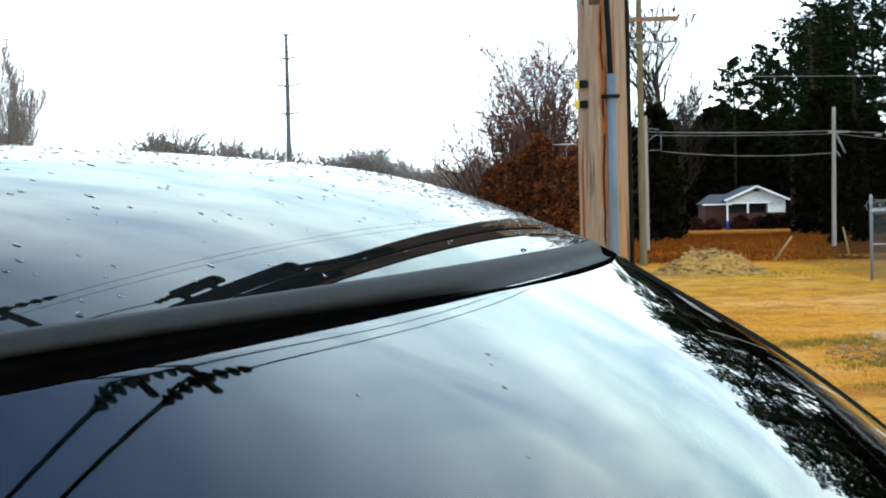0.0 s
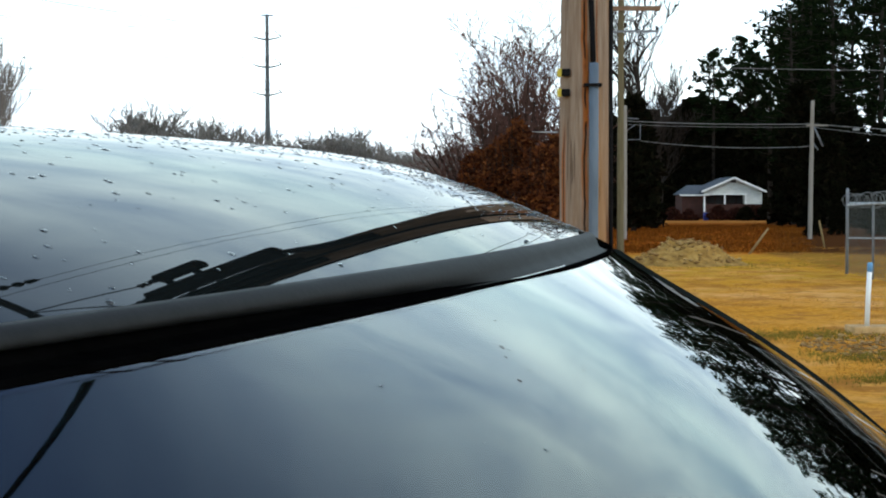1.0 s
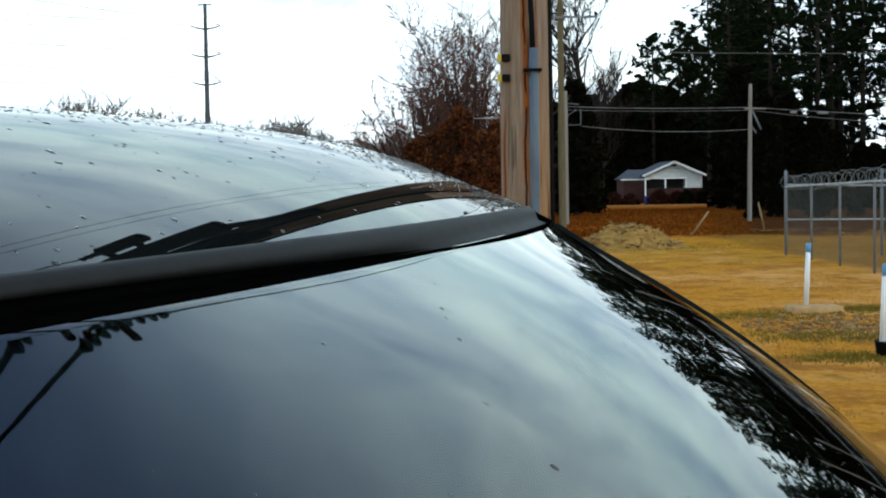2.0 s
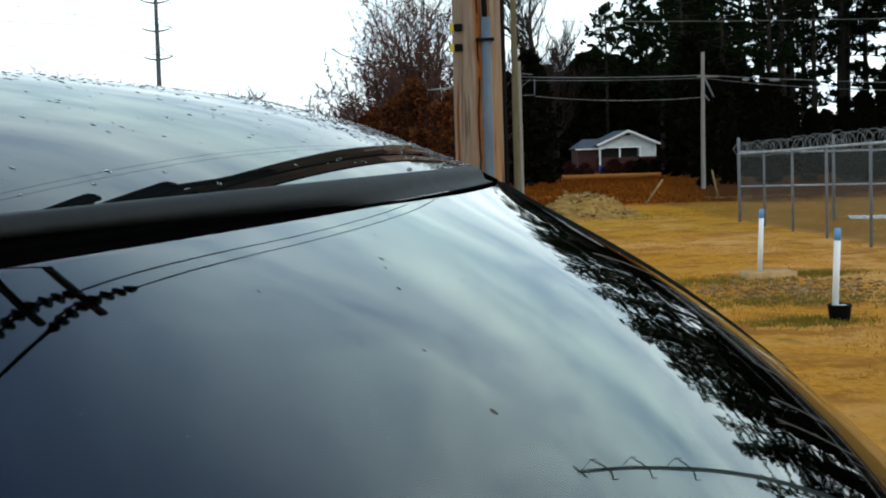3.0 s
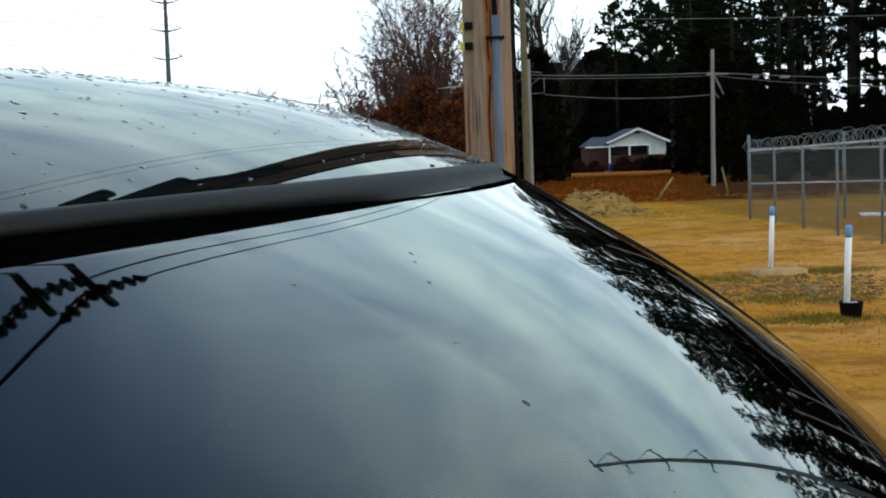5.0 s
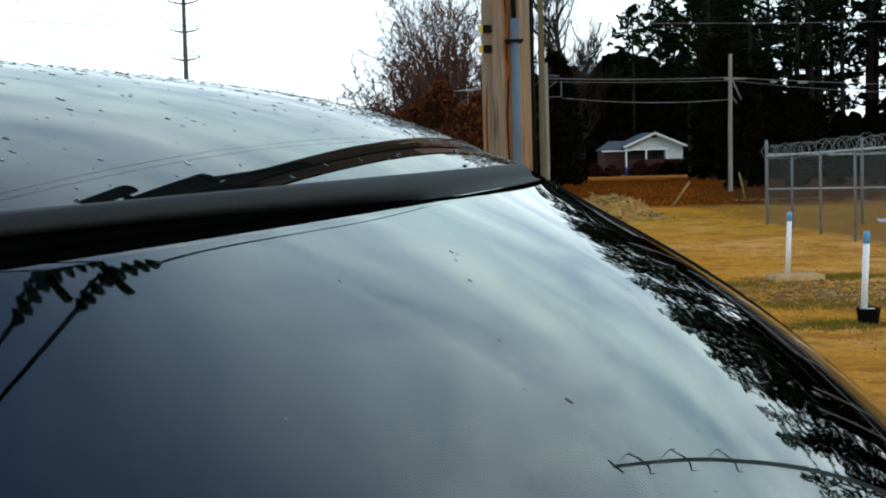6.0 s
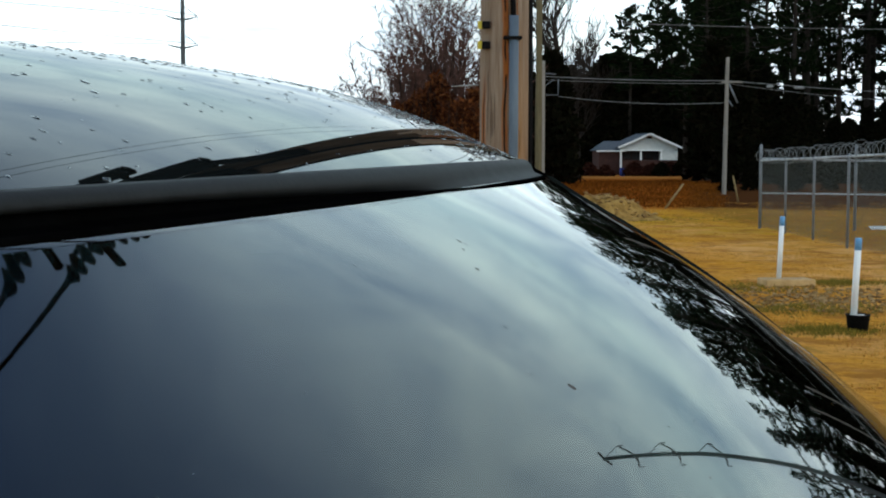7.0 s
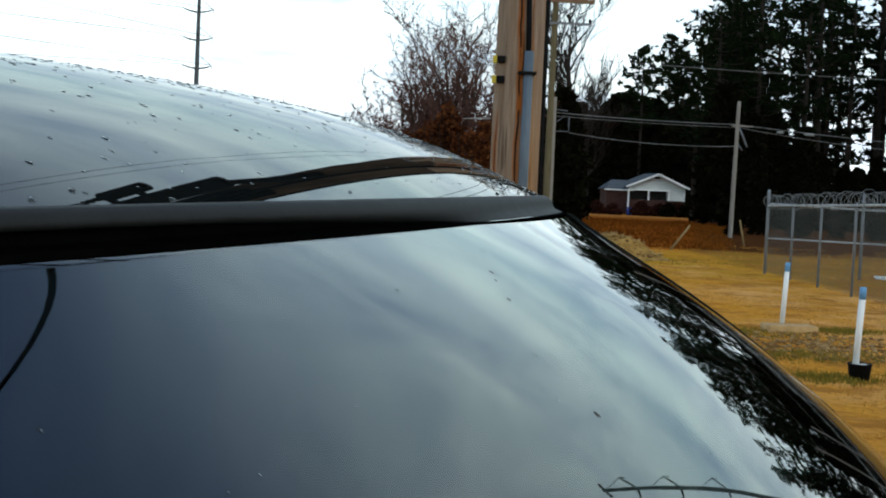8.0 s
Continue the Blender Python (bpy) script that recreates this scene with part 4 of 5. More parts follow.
geo.tube([(0.75, -0.15, 7.57), (0.12, -0.13, 7.2)], 0.02, 6)
geo.tube([(-0.75, -0.15, 7.57), (-0.12, -0.13, 7.2)], 0.02, 6)
part("arm_brace", geo, STEEL, far_pole, "steel brace")
geo = Geo()
geo.box((0.1, -0.13, 6.93), (2.1, 0.06, 0.07), bevel=0.006)
arm = part("crossarm", geo, STEEL, far_pole, "thin pale crossarm")
geo = Geo()
geo.tube([(1.08, -0.13, 6.96), (1.08, -0.13, 7.02), (1.08, -0.13, 7.10)], [0.02, 0.05, 0.04], 8)
part("pin_insulator", geo, PORCELAIN, arm, "dark pin insulator", True)
geo = Geo()
geo.tube([(1.05, -0.14, 7.1), (1.05, -0.15, 7.6)], 0.008, 5)
part("drop_lead", geo, BLACK, far_pole, "thin drop lead")
back_pole = copy_thing(far_pole, pose(0.2, -38, 0, 0, 0, 0))
back_pole.scale = (1.2, 1.2, 1.2)

for (z, right, dy), fx, bx in zip(ARMS, (1.05, 0.72), (0.95, 0.1)):
    for k, ax in enumerate((right - 0.18, -1.55)):
        wire((PX + ax + 0.156, PY + dy + 1.04, z - 0.03), (FX + (fx, -fx)[k], FY - 0.15, 7.95), (1.3, 1.05)[k], (0.011, 0.006)[k])
        wire((PX + ax - 0.052, PY + dy - 1.04, z - 0.03), (bx - 1.8 * k, -38, 9.54), 0.35, 0.019, n=24)

# telephone poles and their lines in front of the woods
grey_pole = thing("telephone_pole", "thin grey wooden telephone pole", "utility pole", (6.2, 57.6, ground_z(6.2, 57.6)))
part("pole_shaft", round_pole(5.5, 0.10, 0.085, 12, seed=4), GREY_WOOD, grey_pole, "grey weathered timber", True)
geo = Geo()
geo.tube([(0.05, 0, 5.0), (0.55, -0.05, 4.95)], 0.02, 6)
geo.tube([(0.05, 0, 4.1), (0.62, -0.05, 4.12), (0.62, -0.05, 4.75)], 0.02, 6)
geo.tube([(0.05, 0, 4.45), (0.45, -0.05, 4.75)], 0.016, 6)
part("wire_bracket", geo, STEEL, grey_pole, "pale steel bracket", True)
T2X, T2Y = 14.05, 58.9
gz = ground_z(T2X, T2Y)
second_pole = thing("telephone_pole", "leaning pale wooden telephone pole", "utility pole", (T2X, T2Y, gz), group="")
geo = round_pole(5.75 - gz, 0.098, 0.078, 14, seed=8)
geo.v = [(x + 0.012 * z, y, z) for x, y, z in geo.v]
part("pole_shaft", geo, GREY_WOOD, second_pole, "pale weathered timber", True)
geo = Geo()
geo.tube([(0.1, 0, 4.75), (0.5, -0.05, 3.85)], 0.035, 6)
geo.tube([(0.1, 0, 4.0), (0.30, -0.05, 3.7)], 0.03, 6)
part("stand_off", geo, STEEL, second_pole, "steel stand-off arm", True)
geo = Geo()
geo.box((0.25, -0.06, 4.72), (0.9, 0.07, 0.07), bevel=0.008)
part("wire_bracket", geo, GREY_WOOD, second_pole, "short wooden bracket")
A5, B5 = (6.25, 57.6), (T2X + 0.05, T2Y)
wire((*A5, 4.86), (*B5, 4.78), 0.06, 0.014, LINE_WIRE, "pale telephone cable between two poles")
wire((*A5, 4.72), (*B5, 4.66), 0.05, 0.008, LINE_WIRE, "pale telephone cable between two poles")
wire((A5[0] + 0.6, A5[1], 4.05), (*B5, 3.86), 0.16, 0.011, LINE_WIRE, "sagging telephone cable between two poles")
wire((*B5, 4.78), (30, 61, 4.1), 0.12, 0.012, LINE_WIRE, "pale telephone cable between two poles")
wire((*B5, 4.66), (30, 61, 4.0), 0.35, 0.009, LINE_WIRE, "pale telephone cable between two poles")
for x, z, long in ((16.0, 4.56, 0.30), (17.3, 4.52, 0.46)):
    geo = Geo()
    y = T2Y + (61 - T2Y) * (x - T2X) / (30 - T2X)
    geo.tube([(-long / 2, 0, 0), (-long / 2 + 0.05, 0, 0), (long / 2 - 0.05, 0, 0), (long / 2, 0, 0)], [0.02, 0.055, 0.055, 0.02], 10)
    solid("cable_splice", geo, LINE_WIRE, "pale splice closure clamped on a telephone cable", "splice", (x, y, z), True, group="cable splices")
wire((FX, FY, 5.9), (36, 66, 7.73), 0.2, 0.008, LINE_WIRE)
wire((PX - 0.2, PY + 0.1, 2.43), (2.4, 58, 4.45), 0.0, 0.008, LINE_WIRE)
end_pole = thing("telephone_pole", "grey wooden telephone pole by the fence", "utility pole", (30, 61, ground_z(30, 61)))
part("pole_shaft", round_pole(5.5, 0.12, 0.09, 12, seed=9), GREY_WOOD, end_pole, "grey weathered timber", True)
end_pole = thing("utility_pole", "tall grey utility pole at the edge of the pines", "utility pole", (36, 66, ground_z(36, 66)))
part("pole_shaft", round_pole(8.2, 0.14, 0.10, 12, seed=10), GREY_WOOD, end_pole, "grey weathered timber", True)
end_pole = thing("telephone_pole", "grey wooden telephone pole beyond the bushes", "utility pole", (2.4, 58, ground_z(2.4, 58)))
part("pole_shaft", round_pole(4.42, 0.07, 0.05, 12, seed=11), GREY_WOOD, end_pole, "grey weathered timber", True)

# leaning yellow guards of the guy wires
for at, tip in (((8.75, 44.6), (0.60, 0.1, 0.80)), ((12.5, 50.2), (-0.2, 0.0, 0.95))):
    z = ground_z(*at)
    g0 = thing("guy_marker", "leaning pale yellow guy wire guard", "guy marker", (*at, z), group="guy wire guards")
    geo = Geo()
    geo.tube([(-tip[0] * 0.06, 0, -0.05), tuple(c * 0.55 for c in tip), tip], [0.036, 0.036, 0.03], 8)
    part("guard", geo, material("faded_yellow_plastic", [(0.20, 0.13, 0.045), (0.28, 0.19, 0.07)], 0.7, 0, 4), g0, "", True)


# transmission poles: steel shafts with three tiers of arms
def transmission_pole(at, h, turn, arm_z, reach, label, braced, stout=1.0):
    ob = thing("transmission_pole", label, "transmission pole", (*at, ground_z(*at)), group="transmission poles")
    ob.rotation_euler = (0, 0, radians(turn))
    geo = Geo()
    geo.tube([(0, 0, h * i / 8) for i in range(9)], [stout * (0.50 - 0.25 * i / 8) for i in range(9)], 12)
    part("shaft", geo, TOWER_STEEL, ob, "dark steel shaft", True)
    for z in arm_z:
        for s in (-1, 1):
            geo = Geo()
            geo.tube([(0.2 * s, 0, z), (reach * 0.6 * s, 0, z + 0.2), (reach * s, 0, z + 0.5)], [0.15 * stout, 0.12 * stout, 0.08 * stout], 8)
            arm = part("arm", geo, TOWER_STEEL, ob, "upswept steel arm", True)
            geo = Geo()
            if s == braced:
                geo.tube([(reach * s, 0, z + 0.5), (reach * 0.12 * s, 0, z + 2.0)], 0.045 * stout, 6)
                part("brace", geo, TOWER_STEEL, arm, "thin brace")
            geo = Geo()
            bells(geo, (reach * s, 0, z + 0.45), (reach * s, 0, z + (-0.25 if stout == 1 else 0.05)), 4, 0.07)
            part("insulator", geo, PORCELAIN, arm, "dark insulator string", True)
    geo = Geo()
    geo.tube([(-1.0, 0, h - 0.15), (0, 0, h - 0.1), (1.0, 0, h - 0.15)], 0.09, 6)
    part("top_bar", geo, TOWER_STEEL, ob, "short steel top bar", True)
    return ob


transmission_pole((-31.9, 218.4), 30.6, 0, (26.75, 22.45, 18.15), 2.25, "tall steel transmission pole on the skyline", 1)
transmission_pole((39.9, 57.8), 29.2, 20, (26.9, 23.8, 20.15), 1.7, "tall steel transmission pole near the pines", -1, 0.62)
for z, s, up, sag in ((27.1, -1, 16, 2), (27.1, 1, 36, 4), (22.8, -1, 16, 2), (22.8, 1, 40, 4), (18.5, -1, 4.5, 2), (18.5, 1, 20, 2)):
    wire((-31.9 + 2.2 * s, 218.4, z - 0.8), (-215, 170, z + up), sag, 0.045, WIRE, "distant sagging high-voltage line conductor", 18)

# ---------------------------------------------------------------- marker pipes, slab and gravel


def marker_pipe(at, h, label):
    z = ground_z(*at)
    ob = thing("marker_pipe", label, "marker post", (*at, z), group="marker pipes")
    geo = Geo()
    geo.tube([(-0.035, 0, 0.0), (-0.018, 0, h * 0.5), (-0.004, 0, h - 0.13)], 0.035, 18)
    part("pipe", geo, WHITE_PIPE, ob, "white plastic pipe", True)
    geo = Geo()
    geo.tube([(-0.004, 0, h - 0.13), (0, 0, h - 0.02), (0, 0, h)], [0.0365, 0.0365, 0.031], 18)
    part("painted_top", geo, BLUE_PAINT, ob, "blue painted top", True)
    return ob


slab_z = ground_z(5.57, 19.8)
geo = Geo()
geo.box((0, 0, 0.0), (0.72, 0.42, 0.20), rz=4, bevel=0.02)
solid("concrete_slab", geo, CONCRETE, "weathered square concrete slab in the grass", "slab", (5.63, 19.75, slab_z), True)
p1 = marker_pipe((5.572, 19.8), 0.885, "white plastic marker pipe with blue top on slab")
p1.location.z = slab_z + 0.098
p2 = marker_pipe((4.944, 14.65), 0.85, "white plastic marker pipe with blue top in bucket")
bz = ground_z(4.944, 14.65)
p2.location.z = bz + 0.14
bucket = thing("bucket", "black plastic bucket filled with pale concrete", "bucket", (4.953, 14.64, bz))
geo = Geo()
rows = []
for i in range(25):
    a = 2 * math.pi * i / 24
    rows.append([(math.cos(a) * r, math.sin(a) * r, z) for r, z in ((0.0, 0.0), (0.105, 0.0), (0.125, 0.16), (0.132, 0.165), (0.132, 0.178), (0.120, 0.178), (0.118, 0.12))])
geo.grid(rows)
part("bucket_shell", geo, BLACK, bucket, "black plastic shell", True)
geo = Geo()
rows = []
for i in range(25):
    a = 2 * math.pi * i / 24
    rows.append([(math.cos(a) * r, math.sin(a) * r, z + 0.012 * noise.noise((math.cos(a) * 2, math.sin(a) * 2, r * 9))) for r, z in ((0.0, 0.168), (0.06, 0.166), (0.112, 0.160))])
geo.grid(rows)
part("concrete_fill", geo, PALE_CONCRETE, bucket, "pale concrete fill", True)

rng = random.Random(11)


def pebble(geo, p, r, rng):
    verts = []
    for d in ((1, 0, 0), (-1, 0, 0), (0, 1, 0), (0, -1, 0), (0, 0, 0.7), (0, 0, -0.5), (0.6, 0.6, 0.4), (-0.6, 0.55, 0.35), (0.55, -0.6, 0.4), (-0.6, -0.55, 0.35)):
        verts.append((p[0] + d[0] * r * rng.uniform(0.7, 1.2), p[1] + d[1] * r * rng.uniform(0.7, 1.2), p[2] + d[2] * r * rng.uniform(0.6, 1.0)))
    geo.add(verts, [(0, 6, 8), (0, 2, 6), (2, 7, 6), (1, 7, 2), (1, 9, 7), (1, 3, 9), (3, 8, 9), (3, 0, 8), (4, 6, 7), (4, 7, 9), (4, 9, 8), (4, 8, 6), (5, 2, 0), (5, 1, 2), (5, 3, 1), (5, 0, 3)])


geo = Geo()
for i in range(900):
    a, r = rng.uniform(0, 6.283), rng.random() ** 0.7
    x, y = 5.55 + 1.35 * r * math.cos(a), 17.9 + 1.9 * r * math.sin(a)
    pebble(geo, (x, y, ground_z(x, y) + 0.005), rng.choice((0.012, 0.018, 0.026, 0.032, 0.048)), rng)
solid("gravel", geo, STONE, "loose stones and clods scattered beside the slab", "gravel", kind="stuff")

# ---------------------------------------------------------------- dirt mound
mx, my = 5.85, 38.8


def mound_height(x, y):
    d = math.hypot(x / 1.35, y / 1.2)
    fade = math.exp(-d * d)
    return 0.66 * math.exp(-1.25 * d ** 2.6) + fade * (0.24 * noise.noise((x * 1.7 + 4, y * 1.7, 1)) + 0.12 * noise.noise((x * 4.5, y * 4.5, 6)) + 0.07 * noise.noise((x * 10, y * 10, 2)))


geo = Geo()
rows = []
for i in range(40):
    rows.append([])
    for j in range(60):
        x, y = -2.4 + 4.8 * j / 59, -1.7 + 3.4 * i / 39
        h = mound_height(x, y)
        rows[-1].append((x, y, h - 0.06))
geo.grid(rows)
EARTH = material("tan_earth", [(0.16, 0.085, 0.022), (0.33, 0.19, 0.05), (0.43, 0.27, 0.085)], 0.95, 0, 3.5, 8, bump=0.05, bump_scale=9, spec=0.1)
solid("dirt_mound", geo, EARTH, "mound of tan earth and straw in field", "mound", (mx, my, ground_z(mx, my)), True, clean=False)
geo = Geo()
for i in range(420):
    a, r = rng.uniform(0, 6.283), rng.random() ** 0.6 * 1.5
    x, y = 1.1 * r * math.cos(a) * 0.9, 1.0 * r * math.sin(a) * 0.9
    h = mound_height(x, y) - 0.03
    pebble(geo, (mx + x, my + y, h + ground_z(mx, my)), rng.choice((0.02, 0.03, 0.05, 0.08)), rng)
solid("earth_clods", geo, tinted("earth_clod", [(0.18, 0.095, 0.032), (0.30, 0.18, 0.065), (0.42, 0.28, 0.11)]), "crumbled earth clods over the mound", "clods", kind="stuff")


# ---------------------------------------------------------------- chain-link enclosure
fence = thing("chain_link_fence", "galvanised chain-link fence topped with coiled barbed wire", "fence", (8.97, 33.85, 0))


def fence_run(points, z_top, mid):
    """points: posts in plan; z_top: heights of the rail at the posts."""
    loc = fence.location
    pts = [Vector((x - loc.x, y - loc.y, 0)) for x, y in points]
    for i, p in enumerate(pts):
        geo = Geo()
        corner = i == 0
        up = z_top[i] + (0.40 if corner else 0.06)
        geo.tube([p + Vector((0, 0, -0.2)), p + Vector((0, 0, up - 0.03)), p + Vector((0, 0, up))], [0.038 if corner else 0.028] * 2 + [0.015], 10)
        part("post", geo, STEEL, fence, "galvanised steel post", True)
    for i in range(len(pts) - 1):
        a, b = pts[i], pts[i + 1]
        za, zb = z_top[i], z_top[i + 1]
        geo = Geo()
        geo.tube([a + Vector((0, 0, za)), b + Vector((0, 0, zb))], 0.024, 8)
        part("top_rail", geo, RAIL, fence, "steel top rail", True)
        if mid:
            geo = Geo()
            geo.tube([a + Vector((0, 0, 0.86)), b + Vector((0, 0, 0.86))], 0.02, 8)
            part("mid_rail", geo, RAIL, fence, "steel middle rail", True)
        length = (b - a).length
        geo = Geo()
        d = (b - a) / length
        n = int(length / 0.075)
        lo = 0.03
        for s in (-1, 1):
            for k in range(-int(1.8 / 0.075), n + int(1.8 / 0.075)):
                x0 = k * length / n
                t0, t1 = x0, x0 + s * (min(za, zb) - lo)
                z0, z1 = lo, min(za, zb)
                if t1 == t0:
                    continue
                c0, c1 = max(0, min(length, t0)), max(0, min(length, t1))
                if abs(c1 - c0) < 0.02:
                    continue
                f0, f1 = (c0 - t0) / (t1 - t0), (c1 - t0) / (t1 - t0)
                geo.tube([a + d * c0 + Vector((0, 0, z0 + (z1 - z0) * f0)), a + d * c1 + Vector((0, 0, z0 + (z1 - z0) * f1))], 0.0016, 3, False)
        part("wire_mesh", geo, MESH_STEEL, fence, "woven diamond wire mesh")
        geo = Geo()
        loops = int(length / 0.25)
        pts2 = []
        for k in range(loops * 10 + 1):
            t = k / (loops * 10)
            ang = 2 * math.pi * k / 10
            r = 0.165 + 0.06 * noise.noise((k * 0.07, i, 5)) + 0.03 * noise.noise((k * 0.41, i, 9))
            c = a + d * (length * t) + Vector((0, 0, za + (zb - za) * t + 0.09 + 0.05 * noise.noise((k * 0.05, i, 3))))
            pts2.append(c + d.cross(Vector((0, 0, 1))) * (r * math.cos(ang)) + Vector((0, 0, r * math.sin(ang))) + d * (0.16 * math.sin(ang * 0.5) + 0.12 * noise.noise((k * 0.11, i, 7))))
        geo.tube(pts2, 0.006, 4, False)
        part("barbed_coil", geo, COIL_STEEL, fence, "coiled barbed wire", True)


near_y = [33.85, 31.6, 29.4, 27.1, 24.6, 22.0]
fence_run([(8.97 - 0.008 * (33.85 - y), y) for y in near_y], [1.65 + 0.0215 * (33.85 - y) for y in near_y], False)
fence_run([(8.97 + 2.05 * i, 33.85 - 0.86 * i) for i in range(1, 7)], [1.66] * 6, True)
geo = Geo()
loc = fence.location
a, b = Vector((0, 0, 1.70)), Vector((2.05, -0.86, 1.66))
geo.tube([a, b], 0.026, 8)
part("top_rail", geo, RAIL, fence, "steel top rail", True)
geo = Geo()
geo.tube([Vector((0, 0, 0.86)), Vector((2.05, -0.86, 0.86))], 0.02, 8)
part("mid_rail", geo, RAIL, fence, "steel middle rail", True)
geo = Geo()
geo.box((0, 0, 0.0), (1.5, 0.9, 0.08), rz=-15, bevel=0.01)
solid("concrete_pad", geo, PALE_CONCRETE, "low pale concrete pad inside the fence", "pad", (12.4, 33.6, 0), True)


# ---------------------------------------------------------------- house beyond the field
HX, HY = 25.35, 155.0
hz = -1.0
house = thing("house", "small white gabled house with brick base and porch", "house", (HX, HY, hz))


def slab(geo, corners, thick):
    c = [Vector(p) for p in corners]
    nrm = (c[1] - c[0]).cross(c[3] - c[0]).normalized()
    if nrm.z < 0:
        nrm = -nrm
    geo.add([*c, *[p - nrm * thick for p in c]], [(0, 1, 2, 3), (7, 6, 5, 4), (0, 4, 5, 1), (1, 5, 6, 2), (2, 6, 7, 3), (3, 7, 4, 0)])


geo = Geo()
geo.box((3.6, 5.2, 0.8), (6.8, 8.2, 1.6))
part("brick_base", geo, BRICK, house, "dark red-brown brick base")
geo = Geo()
geo.box((3.6, 6.3, 2.3), (6.7, 6.8, 1.45))
part("wall", geo, SIDING, house, "white siding wall")
# lapped boards: across the gable, and on the wall beside the porch
for i in range(11):
    z0 = 2.74 + 0.158 * i
    half = min(3.38, (4.47 - z0) / 1.42 * 3.38)
    if half > 0.12:
        geo = Geo()
        geo.box((3.6, 1.02, z0 + 0.078), (2 * half, 0.10, 0.150), m=Matrix.Translation((3.6, 1.02, z0 + 0.078)) @ Matrix.Rotation(radians(-9), 4, "X"))
        part("gable_board", geo, SIDING, house, "white lapped board")
for i in range(7):
    geo = Geo()
    geo.box((6.02, 0.98, 1.69 + 0.158 * i), (1.95, 0.10, 0.150), m=Matrix.Translation((6.02, 1.0, 1.69 + 0.158 * i)) @ Matrix.Rotation(radians(-9), 4, "X"))
    part("front_board", geo, SIDING, house, "white lapped board")
RIDGE, EAVE, SPAN = 4.60, 3.06, 3.78
for s, name in ((-1, "roof"), (1, "roof")):
    geo = Geo()
    slab(geo, [(3.6 + s * SPAN, 0.35, EAVE), (3.6, 0.35, RIDGE), (3.6, 9.6, RIDGE), (3.6 + s * SPAN, 9.6, EAVE)], 0.12)
    part(name, geo, SHINGLE, house, "grey shingle roof")
    geo = Geo()
    slab(geo, [(3.6 + s * (SPAN + 0.04), 0.29, EAVE + 0.01), (3.6, 0.29, RIDGE + 0.03), (3.6, 0.35, RIDGE + 0.03), (3.6 + s * (SPAN + 0.04), 0.35, EAVE + 0.01)], 0.20)
    part("bargeboard", geo, WHITE_TRIM, house, "white bargeboard")
geo = Geo()
geo.box((3.6, 0.94, 4.12), (0.62, 0.06, 0.26), bevel=0.01)
part("gable_vent", geo, DARK, house, "dark vent under the ridge")
# the shade inside the porch is the dark colour of wall and window frames
geo = Geo()
geo.box((2.62, 2.6, 2.12), (4.85, 0.1, 1.15))
part("porch_wall", geo, DARK, house, "porch wall, the porch's shade put into a dark colour")
for x, low in ((0.22, 0.75), (2.6, 1.6), (5.02, 1.6)):
    geo = Geo()
    geo.box((x, 0.85, (2.72 + low) / 2), (0.17, 0.17, 2.72 - low), bevel=0.01)
    part("porch_post", geo, WHITE_TRIM, house, "white porch post")
geo = Geo()
geo.box((2.62, 0.85, 2.70), (5.1, 0.20, 0.13), bevel=0.01)
part("porch_beam", geo, WHITE_TRIM, house, "white porch beam")
for x in (1.3, 3.8):
    geo = Geo()
    geo.box((x, 2.53, 2.12), (1.0, 0.06, 0.95))
    win = part("window", geo, BRICK, house, "window frame, coloured dark to suit the porch's shade")
    geo = Geo()
    geo.box((x, 2.49, 2.12), (0.84, 0.04, 0.80))
    part("pane", geo, DARK, win, "dark pane")
geo = Geo()
geo.box((-0.85, 4.4, 1.3), (2.8, 5.0, 2.6))
part("wing_wall", geo, BRICK, house, "dark red-brown brick wing wall")
geo = Geo()
slab(geo, [(-2.5, 1.6, 2.68), (0.9, 1.6, 2.68), (0.9, 4.4, 3.72), (-1.3, 4.4, 3.72)], 0.12)
slab(geo, [(-1.3, 4.4, 3.72), (0.9, 4.4, 3.72), (0.9, 7.2, 2.68), (-2.5, 7.2, 2.68)], 0.12)
slab(geo, [(-2.5, 7.2, 2.68), (-2.5, 1.6, 2.68), (-1.3, 4.4, 3.72), (-1.3, 4.4, 3.72)], 0.12)
part("wing_roof", geo, SHINGLE, house, "grey shingle wing roof")
geo = Geo()
geo.box((-0.82, 1.56, 2.60), (3.5, 0.06, 0.15))
part("fascia", geo, WHITE_TRIM, house, "white fascia board")


house.scale = (0.94, 1, 1)
barrel = thing("barrel", "small blue plastic barrel before the porch", "barrel", (25.3, 153.2, ground_z(25.3, 153.2)))
geo = Geo()
geo.tube([(0, 0, 0), (0, 0, 0.04), (0, 0, 0.3), (0, 0, 0.42), (0, 0, 0.7), (0, 0, 0.8), (0, 0, 0.84)], [0.24, 0.28, 0.30, 0.31, 0.30, 0.27, 0.22], 18)
part("drum", geo, BARREL_BLUE, barrel, "blue plastic drum", True)
geo = Geo()
geo.tube([(0, 0, 0.84), (0, 0, 0.87)], [0.21, 0.20], 18)
part("lid", geo, BLACK, barrel, "dark lid")

# ---------------------------------------------------------------- trees


